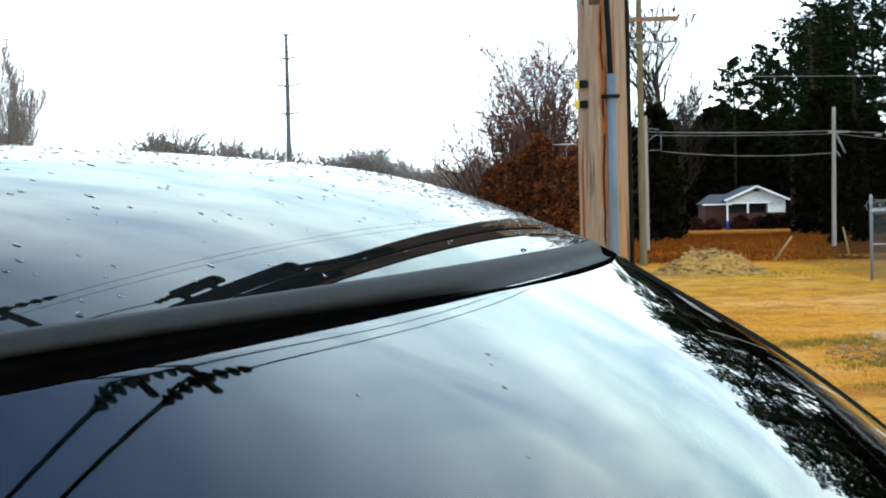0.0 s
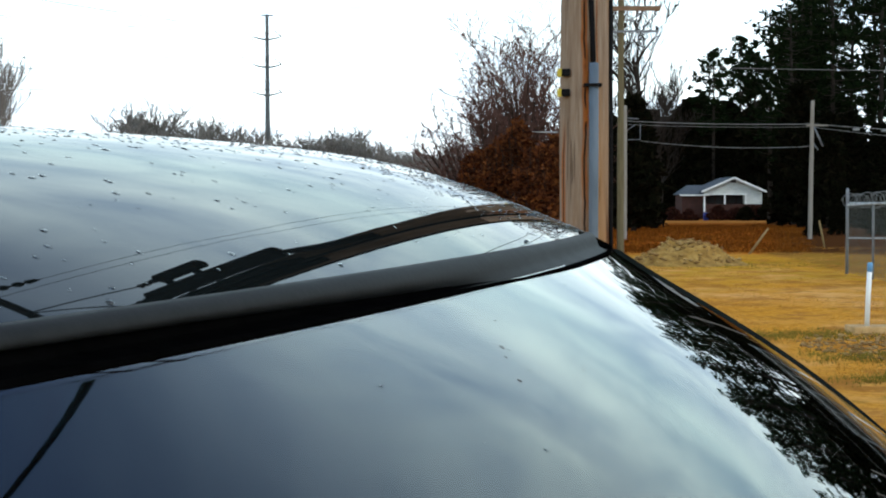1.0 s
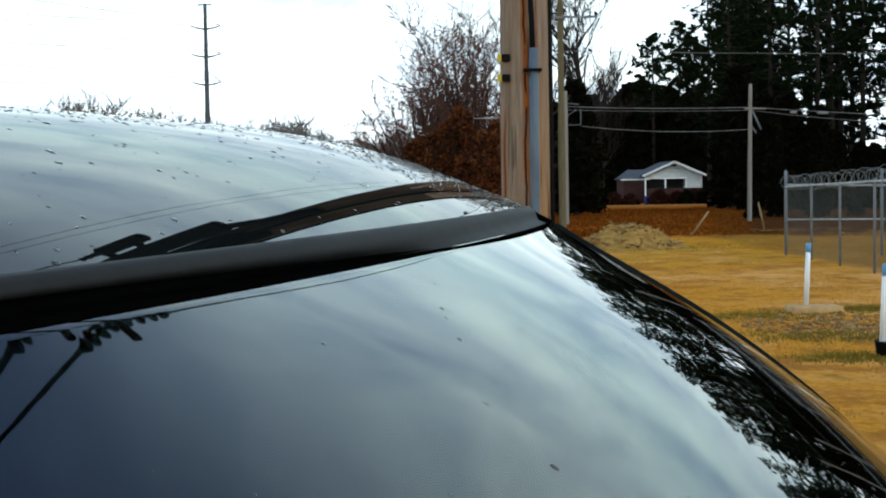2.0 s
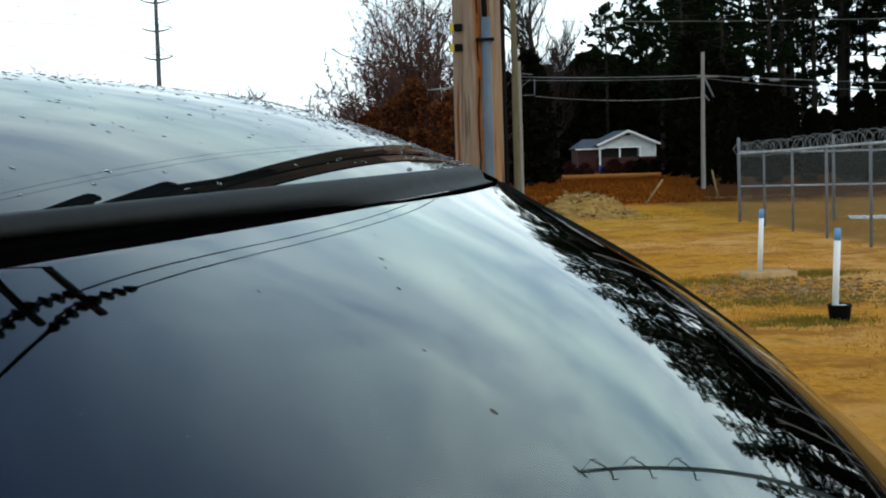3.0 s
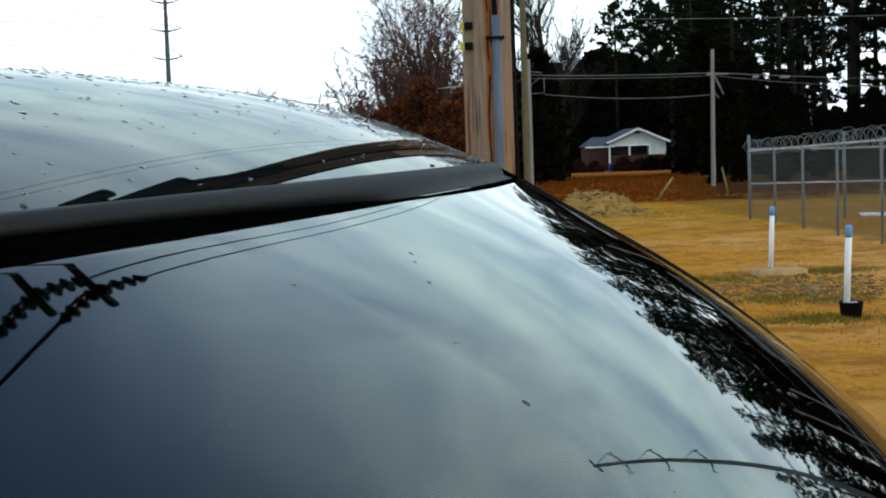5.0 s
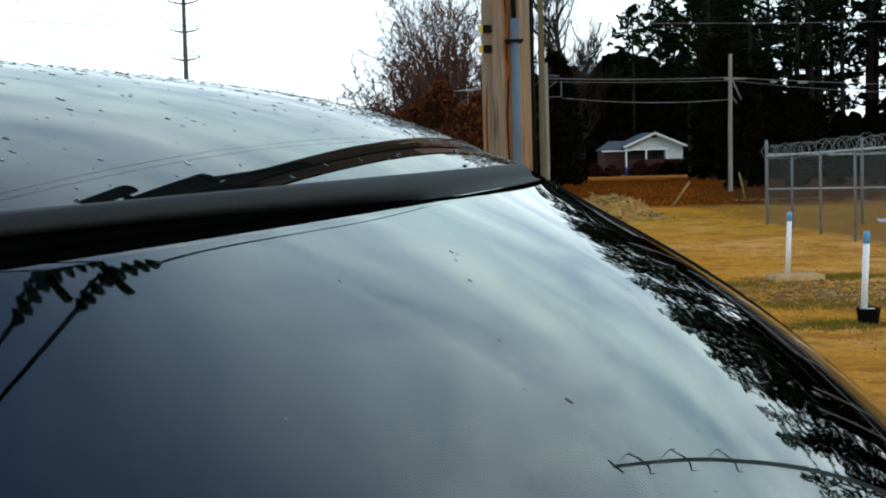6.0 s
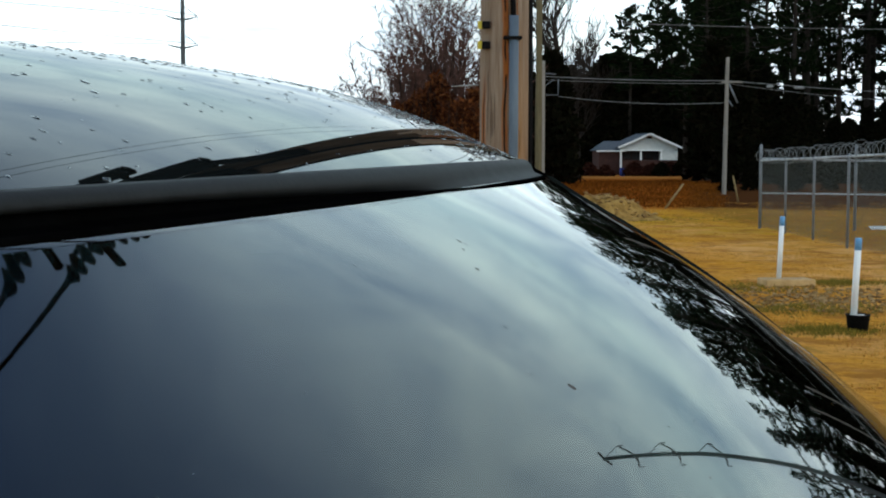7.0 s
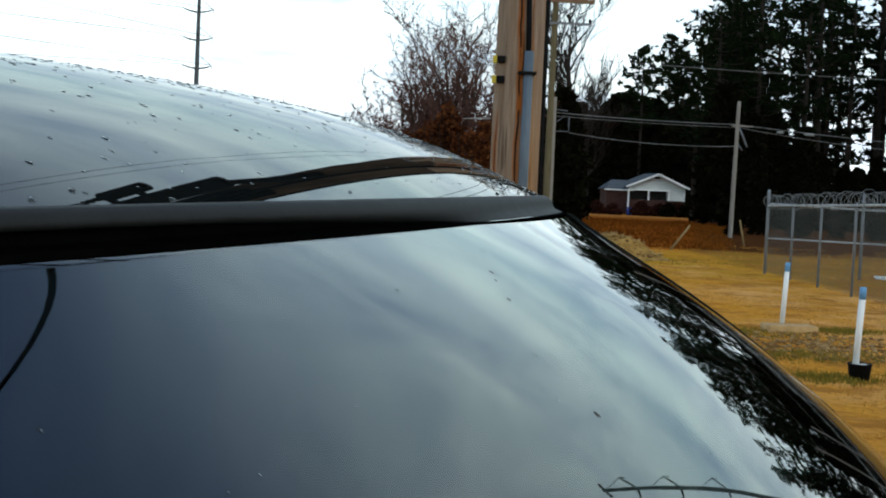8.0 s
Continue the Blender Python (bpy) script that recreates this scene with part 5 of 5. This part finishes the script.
def tree_mesh(height, spread, seed, twigs, r0, levels=4, upright=0.55, fork=0.25, thin=0.006):
    """Geo of the trunk with limbs, and Geo of the twigs, of a leafless tree."""
    rng = random.Random(seed)
    wood, fine = Geo(), Geo()

    def grow(p, d, length, r, level):
        n = 4 if level < 3 else 2
        pts, rad = [p], [r]
        for i in range(n):
            jit = (0.05, 0.13, 0.14, 0.12, 0.10)[level]
            d = (d + Vector((rng.gauss(0, jit), rng.gauss(0, jit), rng.gauss(0, jit * 0.6) + 0.06 * upright))).normalized()
            p = p + d * (length / n)
            pts.append(p)
            rad.append(max(thin, r * (1 - 0.75 * (i + 1) / n)))
        (wood if level < 2 else fine).tube(pts, rad, 7 if level == 0 else (4 if level < 2 else 3), False)
        if level >= levels:
            return
        count = twigs[level]
        for k in range(count):
            t = fork + (1 - fork) * (k + rng.random()) / count if level == 0 else 0.2 + 0.8 * (k + rng.random()) / count
            i = min(n - 1, int(t * n))
            q = pts[i].lerp(pts[i + 1], t * n - i)
            a = rng.uniform(0, 6.283)
            out = Vector((math.cos(a), math.sin(a), 0)) * rng.uniform(0.5, 1.0) * spread * (1.0, 0.75, 0.6, 0.55)[level]
            nd = (d * upright + out + Vector((0, 0, rng.uniform(0.15, 0.65)))).normalized()
            grow(q, nd, length * rng.uniform(0.42, 0.68) * (1 - 0.35 * t if level == 0 else 1), max(thin, rad[i] * 0.55), level + 1)

    grow(Vector((0, 0, -0.1)), Vector((0, 0, 1)), height * 0.72, r0, 0)
    return wood, fine


def bare_tree(at, label, mesh_args, mat=None, group="", bark=None):
    wood, fine = tree_mesh(**mesh_args)
    ob = thing("tree", label, "tree", (*at, ground_z(*at)), group)
    part("trunk", wood, bark or BARK, ob, "bare trunk and limbs", True, False)
    part("crown", fine, mat or TWIG, ob, "fine bare twigs", False, False)
    return ob


def tuft(geo, p, size, rng, blades, up=0.3):
    for _ in range(blades):
        d = Vector((rng.gauss(0, 1), rng.gauss(0, 1), rng.gauss(up, 0.8))).normalized()
        s = d.cross(Vector((rng.gauss(0, 1), rng.gauss(0, 1), rng.gauss(0, 1)))).normalized() * size * rng.uniform(0.14, 0.26)
        l = size * rng.uniform(0.6, 1.25)
        geo.add([p - s, p + s, p + d * l + s * 0.7, p + d * l * 1.05 - s * 0.6], [(0, 1, 2, 3)])


def pine(at, height, seed, label, crown=0.42, wide=2.6, lush=1.0, clump=1.0):
    rng = random.Random(seed)
    wood, green = Geo(), Geo()
    lean = (rng.uniform(-0.3, 0.3), rng.uniform(-0.3, 0.3))
    wood.tube([(lean[0] * i / 8 * (i / 8), lean[1] * i / 8, height * i / 8 - 0.2) for i in range(9)], [0.25 * (height / 20) * (1 - 0.78 * i / 8) + 0.02 for i in range(9)], 8, False)
    n = int(58 * lush)
    for k in range(n):
        t = crown + (1 - crown) * ((k + rng.random()) / n)
        z = height * t
        shape = math.sin(math.pi * min(1, (t - crown) / (1 - crown) * 0.85 + 0.18)) ** 0.7
        reach = wide * (0.35 + 0.65 * shape) * rng.uniform(0.45, 1.1)
        a = rng.uniform(0, 6.283)
        base = Vector((lean[0] * t * t, lean[1] * t, z - 0.2))
        tip = base + Vector((math.cos(a) * reach, math.sin(a) * reach, rng.uniform(-0.05, 0.5) * reach * 0.6))
        mid = base.lerp(tip, 0.5) + Vector((0, 0, -0.08 * reach))
        wood.tube([base, mid, tip], [0.05, 0.03, 0.012], 4, False)
        m = max(3, int(reach * 4.4))
        for j in range(m):
            q = base.lerp(tip, 0.35 + 0.7 * (j + rng.random()) / m) + Vector((rng.gauss(0, 0.22), rng.gauss(0, 0.22), rng.gauss(0.05, 0.13)))
            tuft(green, q, rng.uniform(0.20, 0.36) * clump, rng, 10)
    for k in range(int(8 * crown / 0.4)):
        z = height * rng.uniform(0.15, crown)
        a = rng.uniform(0, 6.283)
        l = rng.uniform(0.4, 1.4)
        wood.tube([(0, 0, z), (math.cos(a) * l, math.sin(a) * l, z + rng.uniform(-0.3, 0.3))], [0.03, 0.01], 3, False)
    ob = thing("pine_tree", label, "tree", (*at, ground_z(*at)), "tall pines")
    part("trunk", wood, BARK, ob, "dark bare trunk", True, False)
    part("crown", green, NEEDLE, ob, "green needle clumps, coloured near black as if backlit", False, False)
    return ob


def cedar(at, height, wide, seed, label, mat=None, name="evergreen_tree", blades=9, count=520, group="dark evergreens", size=0.45, dome=False):
    rng = random.Random(seed)
    wood, green = Geo(), Geo()
    wood.tube([(0, 0, -0.2), (0.05, 0, height * 0.5), (0, 0.05, height * 0.92)], [0.16, 0.10, 0.02], 7, False)
    for k in range(count):
        t = rng.random() ** 0.8
        z = height * (0.03 + 0.97 * t)
        r = wide * ((1 - t * t) ** 0.5 if dome else (1 - t) ** 0.55) * (0.75 + 0.45 * noise.noise((k * 0.01, t * 4, seed))) * rng.random() ** 0.35
        a = rng.uniform(0, 6.283)
        r *= 1 + 0.35 * noise.noise((math.cos(a) * 1.5, math.sin(a) * 1.5 + seed, t * 3))
        if dome:
            r *= 1 + 0.35 * noise.noise((math.cos(a) * 3, math.sin(a) * 3 + seed, t * 6))
            z *= 1 + 0.25 * noise.noise((math.cos(a) * 2.2, math.sin(a) * 2.2, r * 1.6))
        tuft(green, Vector((math.cos(a) * r, math.sin(a) * r, z)), size * rng.uniform(0.7, 1.3), rng, blades, 0.5)
    for k in range(60 if dome else 0):
        a, r = rng.uniform(0, 6.283), wide * rng.uniform(0.2, 0.95)
        z = height * (1 - (r / wide) ** 2) ** 0.5
        top = Vector((math.cos(a) * r * 1.15, math.sin(a) * r * 1.15, z * rng.uniform(0.95, 1.22)))
        wood.tube([top * 0.3, top * 0.75 + Vector((rng.gauss(0, 0.1), rng.gauss(0, 0.1), 0.1)), top], [0.014, 0.010, 0.005], 3, False)
    ob = thing(name, label, "tree" if "tree" in name else "shrub", (*at, ground_z(*at)), group)
    part("trunk", wood, BARK, ob, "dark trunk", True, False)
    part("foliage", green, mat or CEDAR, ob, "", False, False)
    return ob


def place(ob, x, y, turn=0, size=1.0):
    c = copy_thing(ob, pose(x, y, ground_z(x, y) - 0.02, 0, 0, turn))
    c.scale = (size, size, size)
    return c


def fan_tree(at, height, half, lean, seed, label, stems, counts, mat, thin=0.009):
    """A leafless tree whose stems fan out from low down to a domed outline."""
    rng = random.Random(seed)
    wood, fine = Geo(), Geo()

    def shoot(p, d, length, r, depth):
        n = (4, 4, 2, 1)[depth]
        pts, rad = [p], [r]
        for i in range(n):
            d = (d + Vector((rng.gauss(0, 1), rng.gauss(0, 1), rng.gauss(0.15, 0.8))) * (0.06, 0.13, 0.17, 0.16)[depth]).normalized()
            p = p + d * (length / n)
            pts.append(p)
            rad.append(max(thin * 0.8, r * (1 - 0.8 * (i + 1) / n)))
        (wood if depth == 0 else fine).tube(pts, rad, 5 if depth == 0 else 3, False)
        if depth == 3:
            return
        for k in range(counts[depth]):
            t = (0.12, 0.2, 0.15)[depth] + (0.88, 0.8, 0.85)[depth] * (k + rng.random()) / counts[depth]
            i = min(n - 1, int(t * n))
            q = pts[i].lerp(pts[i + 1], min(1, t * n - i))
            side = Vector((rng.gauss(0, 1), rng.gauss(0, 1), rng.gauss(0.1, 0.6))).normalized()
            nd = (d + side * rng.uniform(0.7, 1.3)).normalized()
            shoot(q, nd, length * rng.uniform(0.22, 0.38) * (1.15 - 0.5 * t), max(thin, rad[i] * 0.5), depth + 1)

    for s in range(stems):
        a = 2.39996 * s + rng.uniform(-0.3, 0.3)
        tilt = ((s + 0.5) / stems) ** 0.55
        out = half * tilt
        tip = Vector((math.cos(a) * out + lean, math.sin(a) * out, height * (0.40 + 0.57 * (1 - tilt ** 1.8)) * rng.uniform(0.9, 1.0)))
        foot = Vector((rng.gauss(0, 0.1), rng.gauss(0, 0.1), rng.uniform(-0.1, 0.5)))
        way = tip - foot
        shoot(foot, (way.normalized() + Vector((0, 0, -0.06))).normalized(), way.length * 0.92, rng.uniform(0.05, 0.085), 0)
    ob = thing("tree", label, "tree", (*at, ground_z(*at)))
    part("trunk", wood, BARK, ob, "bare fanned stems", True, False)
    part("crown", fine, mat, ob, "fine bare twigs", False, False)
    return ob


# the bare trees and the russet thicket behind the thick pole
fan_tree((2.35, 60), 10.8, 3.4, -0.2, 3, "leafless rounded tree with dense reddish twigs", 42, (19, 10, 5), TWIG, 0.009)
fan_tree((0.5, 58), 6.6, 3.3, -0.7, 8, "low leafless tree with long slanting branches", 34, (15, 8, 4), TWIG, 0.009)
fan_tree((4.6, 64), 8.6, 2.2, 0.0, 5, "leafless tree with dense reddish twigs", 16, (12, 7, 4), TWIG, 0.010)
thicket = cedar((0.2, 47), 3.0, 1.35, 21, "thicket of dead brown leaves and vines", RUSSET, "russet_thicket", 9, 3200, "brown thickets", 0.15, True)
for x, y, turn, size in ((1.5, 48, 70, 1.28), (2.9, 46, 130, 1.12), (-0.7, 49, 200, 0.66), (2.2, 44.5, 290, 1.0), (3.5, 50, 20, 0.8), (0.9, 47.5, 320, 1.08)):
    place(thicket, x, y, turn, size)

# beside the thick pole: dark vine-hung trees and a leafless crown above
bare_tree((11.2, 88), "leafless tree with open dark branches", dict(height=15.0, spread=1.0, seed=12, twigs=(9, 6, 6, 4), r0=0.40, levels=4, upright=0.55, fork=0.25, thin=0.016), BARK)
bare_tree((15.6, 118), "slender leafless tree at the wood edge", dict(height=12.5, spread=1.0, seed=14, twigs=(9, 7, 5, 4), r0=0.26, levels=4, upright=0.5, fork=0.3, thin=0.016), BARK)
dark_a = cedar((8.2, 72), 6.6, 1.7, 31, "dark evergreen tree hung with vines", None, "evergreen_tree", 9, 700)
place(dark_a, 9.4, 80, 80, 1.0)
place(dark_a, 9.9, 85, 200, 1.05)
place(dark_a, 6.9, 76, 140, 0.95)
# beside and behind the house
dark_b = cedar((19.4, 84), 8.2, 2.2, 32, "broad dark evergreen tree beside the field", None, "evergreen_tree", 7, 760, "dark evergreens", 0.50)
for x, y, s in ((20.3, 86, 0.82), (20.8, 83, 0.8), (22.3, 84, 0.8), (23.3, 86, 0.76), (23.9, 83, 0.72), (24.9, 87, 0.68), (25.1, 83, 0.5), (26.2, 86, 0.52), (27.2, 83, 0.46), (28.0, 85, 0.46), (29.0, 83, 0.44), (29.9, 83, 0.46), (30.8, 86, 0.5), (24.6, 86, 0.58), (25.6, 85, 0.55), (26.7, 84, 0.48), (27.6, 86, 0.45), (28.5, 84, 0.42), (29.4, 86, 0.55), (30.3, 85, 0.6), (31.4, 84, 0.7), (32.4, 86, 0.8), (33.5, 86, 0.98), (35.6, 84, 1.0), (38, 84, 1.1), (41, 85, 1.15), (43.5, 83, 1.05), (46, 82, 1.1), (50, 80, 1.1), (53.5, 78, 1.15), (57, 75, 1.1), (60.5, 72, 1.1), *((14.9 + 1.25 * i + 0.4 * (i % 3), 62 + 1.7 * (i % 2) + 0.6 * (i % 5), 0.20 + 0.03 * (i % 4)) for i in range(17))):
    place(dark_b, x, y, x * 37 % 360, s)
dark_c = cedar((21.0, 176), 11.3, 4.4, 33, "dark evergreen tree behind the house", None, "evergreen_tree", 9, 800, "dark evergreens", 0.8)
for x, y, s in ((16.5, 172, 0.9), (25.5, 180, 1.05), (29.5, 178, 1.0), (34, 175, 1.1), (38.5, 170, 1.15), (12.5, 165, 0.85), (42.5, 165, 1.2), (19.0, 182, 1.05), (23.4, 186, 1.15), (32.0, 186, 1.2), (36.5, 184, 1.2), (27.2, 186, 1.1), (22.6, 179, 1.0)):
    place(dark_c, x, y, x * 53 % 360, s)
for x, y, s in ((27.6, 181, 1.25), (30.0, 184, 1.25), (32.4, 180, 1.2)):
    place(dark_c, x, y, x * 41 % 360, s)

pines = [pine((29.95, 176), 20.8, 41, "tall pine with rounded dark crown and bare trunk", 0.50, 2.9, 1.05, 1.5),
         pine((24.9, 108), 17.3, 42, "tall pine with broad dark crown", 0.34, 3.2, 1.25),
         pine((27.0, 106), 18.0, 43, "tall pine with bare lower trunk", 0.40, 3.0, 1.1),
         pine((33.5, 110), 18.2, 44, "tall pine with ragged dark crown", 0.38, 2.9, 0.65)]
pines.append(pine((40.0, 97), 21.5, 45, "full dark pine clothed nearly to the ground", 0.10, 3.1, 2.0))
pines.append(pine((27.6, 118), 18.0, 46, "tall pine with scattered low boughs and open crown", 0.16, 2.7, 0.8))
pines.append(pine((33.9, 115), 18.5, 47, "tall thin pine with scattered low boughs", 0.20, 2.3, 0.62))
PINE_HEIGHT = {1: 17.3, 2: 18.0, 3: 18.2, 5: 18.0, 6: 18.5}


def canopy(r):
    """How steeply the tree tops rise over the eye, by x / y: the wood is tallest in its middle."""
    line = ((0.20, 0.140), (0.25, 0.148), (0.29, 0.172), (0.33, 0.186), (0.40, 0.203), (0.48, 0.206), (0.55, 0.184), (0.62, 0.158), (0.80, 0.135), (2.0, 0.12))
    for (a, b), (c, d) in zip(line, line[1:]):
        if r < c:
            return b + (d - b) * max(0, r - a) / (c - a)
    return 0.12


for k, x, y, s in ((5, 30.1, 121, 1.0), (6, 31.2, 117, 0.95), (5, 35.6, 118, 1.0), (6, 37.2, 119, 1.02), (5, 39.9, 116, 1.0), (6, 29.4, 124, 1.0), (6, 41.0, 121, 1.0), (5, 25.9, 110, 0.95), (5, 43.5, 116, 1.0), (6, 34.6, 108, 0.95), (5, 45.5, 112, 1.0), (0, 35.4, 178, 0.98), (0, 34.7, 184, 1.12), (2, 26.2, 112, 0.98), (1, 28.0, 116, 0.95), (3, 29.6, 103, 1.0),
                   (2, 41.8, 104, 1.0), (3, 44.8, 108, 1.0), (1, 48.5, 102, 0.95), (2, 51.5, 98, 0.95), (3, 54.6, 100, 0.95), (1, 58, 94, 0.9), (2, 61.5, 90, 0.9), (3, 64, 95, 0.95),
                   (1, 67.5, 86, 0.9), (2, 71, 82, 0.88), (3, 74, 84, 0.9), (1, 77, 78, 0.85), (3, 80, 73, 0.85), (3, 34.5, 122, 1.0), (2, 46.8, 116, 1.0),
                   (0, 43.0, 120, 1.1), (1, 50.2, 110, 1.0), (1, 56.0, 98, 0.95), (1, 53.0, 108, 0.95), (0, 57.0, 104, 1.0), (0, 63.0, 101, 1.0), (0, 70.0, 92, 0.95), (4, 42.5, 94, 0.95), (4, 46.0, 95, 1.05), (4, 49.5, 92, 1.0), (4, 53.0, 90, 1.0), (4, 56.5, 88, 1.0), (4, 60.0, 85, 1.0), (4, 63.5, 82, 1.0), (4, 67.0, 79, 1.0), (4, 44.5, 102, 1.1), (4, 51.0, 99, 1.1), (4, 58.5, 93, 1.05), (4, 65.5, 88, 1.0), (2, 22.6, 100, 0.92), (1, 24.0, 114, 0.95), (4, 23.6, 104, 0.72), (4, 25.3, 106, 0.76), (1, 26.0, 102, 1.0), (2, 31.6, 106, 1.0), (3, 37.5, 110, 1.0)):
    if k in PINE_HEIGHT:
        s = (canopy(x / y) * y + 2.3) / PINE_HEIGHT[k] * (0.90 + 0.14 * ((x * 7.7 + y * 3.1) % 1))
    place(pines[k], x, y, (x * 71 + y * 13) % 360, s)

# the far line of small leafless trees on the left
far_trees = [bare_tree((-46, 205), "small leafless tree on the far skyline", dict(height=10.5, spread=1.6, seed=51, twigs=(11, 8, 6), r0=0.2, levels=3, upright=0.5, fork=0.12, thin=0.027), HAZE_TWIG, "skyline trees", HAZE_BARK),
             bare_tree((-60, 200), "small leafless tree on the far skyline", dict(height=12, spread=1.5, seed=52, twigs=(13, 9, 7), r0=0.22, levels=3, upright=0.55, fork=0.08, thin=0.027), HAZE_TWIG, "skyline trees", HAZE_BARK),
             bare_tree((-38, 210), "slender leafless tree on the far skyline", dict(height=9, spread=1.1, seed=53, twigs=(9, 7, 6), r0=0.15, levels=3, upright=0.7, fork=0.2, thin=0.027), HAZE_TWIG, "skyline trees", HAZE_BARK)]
rng = random.Random(77)
for i in range(110):
    px = rng.uniform(-0.30, 0.0)
    d = rng.uniform(190, 235)
    place(far_trees[i % 3], px * d, d, rng.uniform(0, 360), rng.uniform(0.65, 0.95))
for i in range(34):
    d = rng.uniform(198, 220)
    px = rng.uniform(-0.245, -0.145)
    place(far_trees[(0, 2, 2)[i % 3]], px * d, d, rng.uniform(0, 360), rng.uniform(1.15, 1.5))
for i in range(26):
    d = rng.uniform(198, 220)
    px = rng.uniform(-0.15, -0.06)
    place(far_trees[i % 3], px * d, d, rng.uniform(0, 360), rng.uniform(0.9, 1.15))
for x, y, s in ((-49.5, 205, 1.36), (-47, 208, 1.36), (-51.5, 207, 1.26), (-48.2, 203, 1.38), (-45.5, 204, 1.22), (-5.5, 205, 0.8), (-10, 210, 0.85), (-8, 205, 0.75)):
    place(far_trees[1], x, y, x * 31 % 360, s)
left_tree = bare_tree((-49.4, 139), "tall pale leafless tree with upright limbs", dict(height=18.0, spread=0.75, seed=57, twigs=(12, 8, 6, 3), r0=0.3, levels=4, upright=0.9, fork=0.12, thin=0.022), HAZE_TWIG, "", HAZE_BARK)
place(left_tree, -47.6, 138.5, 140, 0.62)
place(left_tree, -50.5, 143, 60, 0.8)
cedar((-34.5, 215), 8.2, 1.1, 61, "narrow dark evergreen on the far skyline", None, "evergreen_tree", 6, 160, "skyline trees", 0.8)

# hedge before the house
hedge = cedar((26.5, 152.6), 1.25, 1.5, 71, "low red-brown hedge before the house", HEDGE, "hedge_shrub", 8, 260, "hedge shrubs", 0.4)
for x, s in ((28.4, 0.9), (30.4, 1.0), (23.3, 0.8), (21.6, 0.9)):
    place(hedge, x, 152.4, x * 90 % 360, s)
dark_d = cedar((31.4, 151.5), 1.4, 1.5, 72, "dark round shrub before the house", None, "hedge_shrub", 8, 220, "hedge shrubs", 0.4)
place(dark_d, 29.2, 151.2, 60, 0.9)
place(dark_d, 34.2, 150, 120, 1.2)

# ---------------------------------------------------------------- grasses
rng = random.Random(91)


def blades(geo, x, y, h, n, rng, spread, w):
    z = ground_z(x, y) - 0.01
    for _ in range(n):
        a = rng.uniform(0, 6.283)
        bx, by = x + rng.gauss(0, spread), y + rng.gauss(0, spread)
        hh = h * rng.uniform(0.6, 1.2)
        lx, ly = math.cos(a) * hh * rng.uniform(0.1, 0.6), math.sin(a) * hh * rng.uniform(0.1, 0.6)
        geo.add([(bx - w * math.sin(a), by + w * math.cos(a), z), (bx + w * math.sin(a), by - w * math.cos(a), z), (bx + lx, by + ly, z + hh)], [(0, 1, 2)])


geo = Geo()
for i in range(8000):
    y = rng.uniform(45.5, 100)
    x = y * rng.uniform(0.08, 0.235)
    blades(geo, x, y, rng.uniform(0.04, 0.10) + max(0, 0.22 * noise.noise((x * 0.5, y * 0.3, 6))), 5, rng, 0.22, 0.026)
solid("tall_dry_grass", geo, SEDGE, "russet tall dry grass across the far field", "grass", kind="stuff", clean=False)
geo = Geo()
for i in range(15000):
    y = rng.uniform(11, 50)
    x = y * rng.uniform(0.10, 0.42)
    if noise.noise((x * 0.9, y * 0.5, 4)) < -0.02:
        continue
    blades(geo, x, y, rng.uniform(0.015, 0.045), 4, rng, 0.10, 0.011)
solid("dry_grass", geo, STRAW, "short straw-coloured dry grass tufts", "grass", kind="stuff", clean=False)
geo = Geo()
for i in range(2400):
    k = rng.choice(((4.6, 19.3, 0.7), (5.0, 16.6, 0.6), (6.4, 20.0, 0.35), (7.4, 38, 1.6), (4.6, 14.6, 0.35)))
    x, y = rng.gauss(k[0], k[2]), rng.gauss(k[1], k[2] * 0.6)
    blades(geo, x, y, rng.uniform(0.03, 0.07), 5, rng, 0.05, 0.007)
solid("green_grass", geo, GREEN_GRASS, "patches of short greenish grass by the slab", "grass", kind="stuff", clean=False)
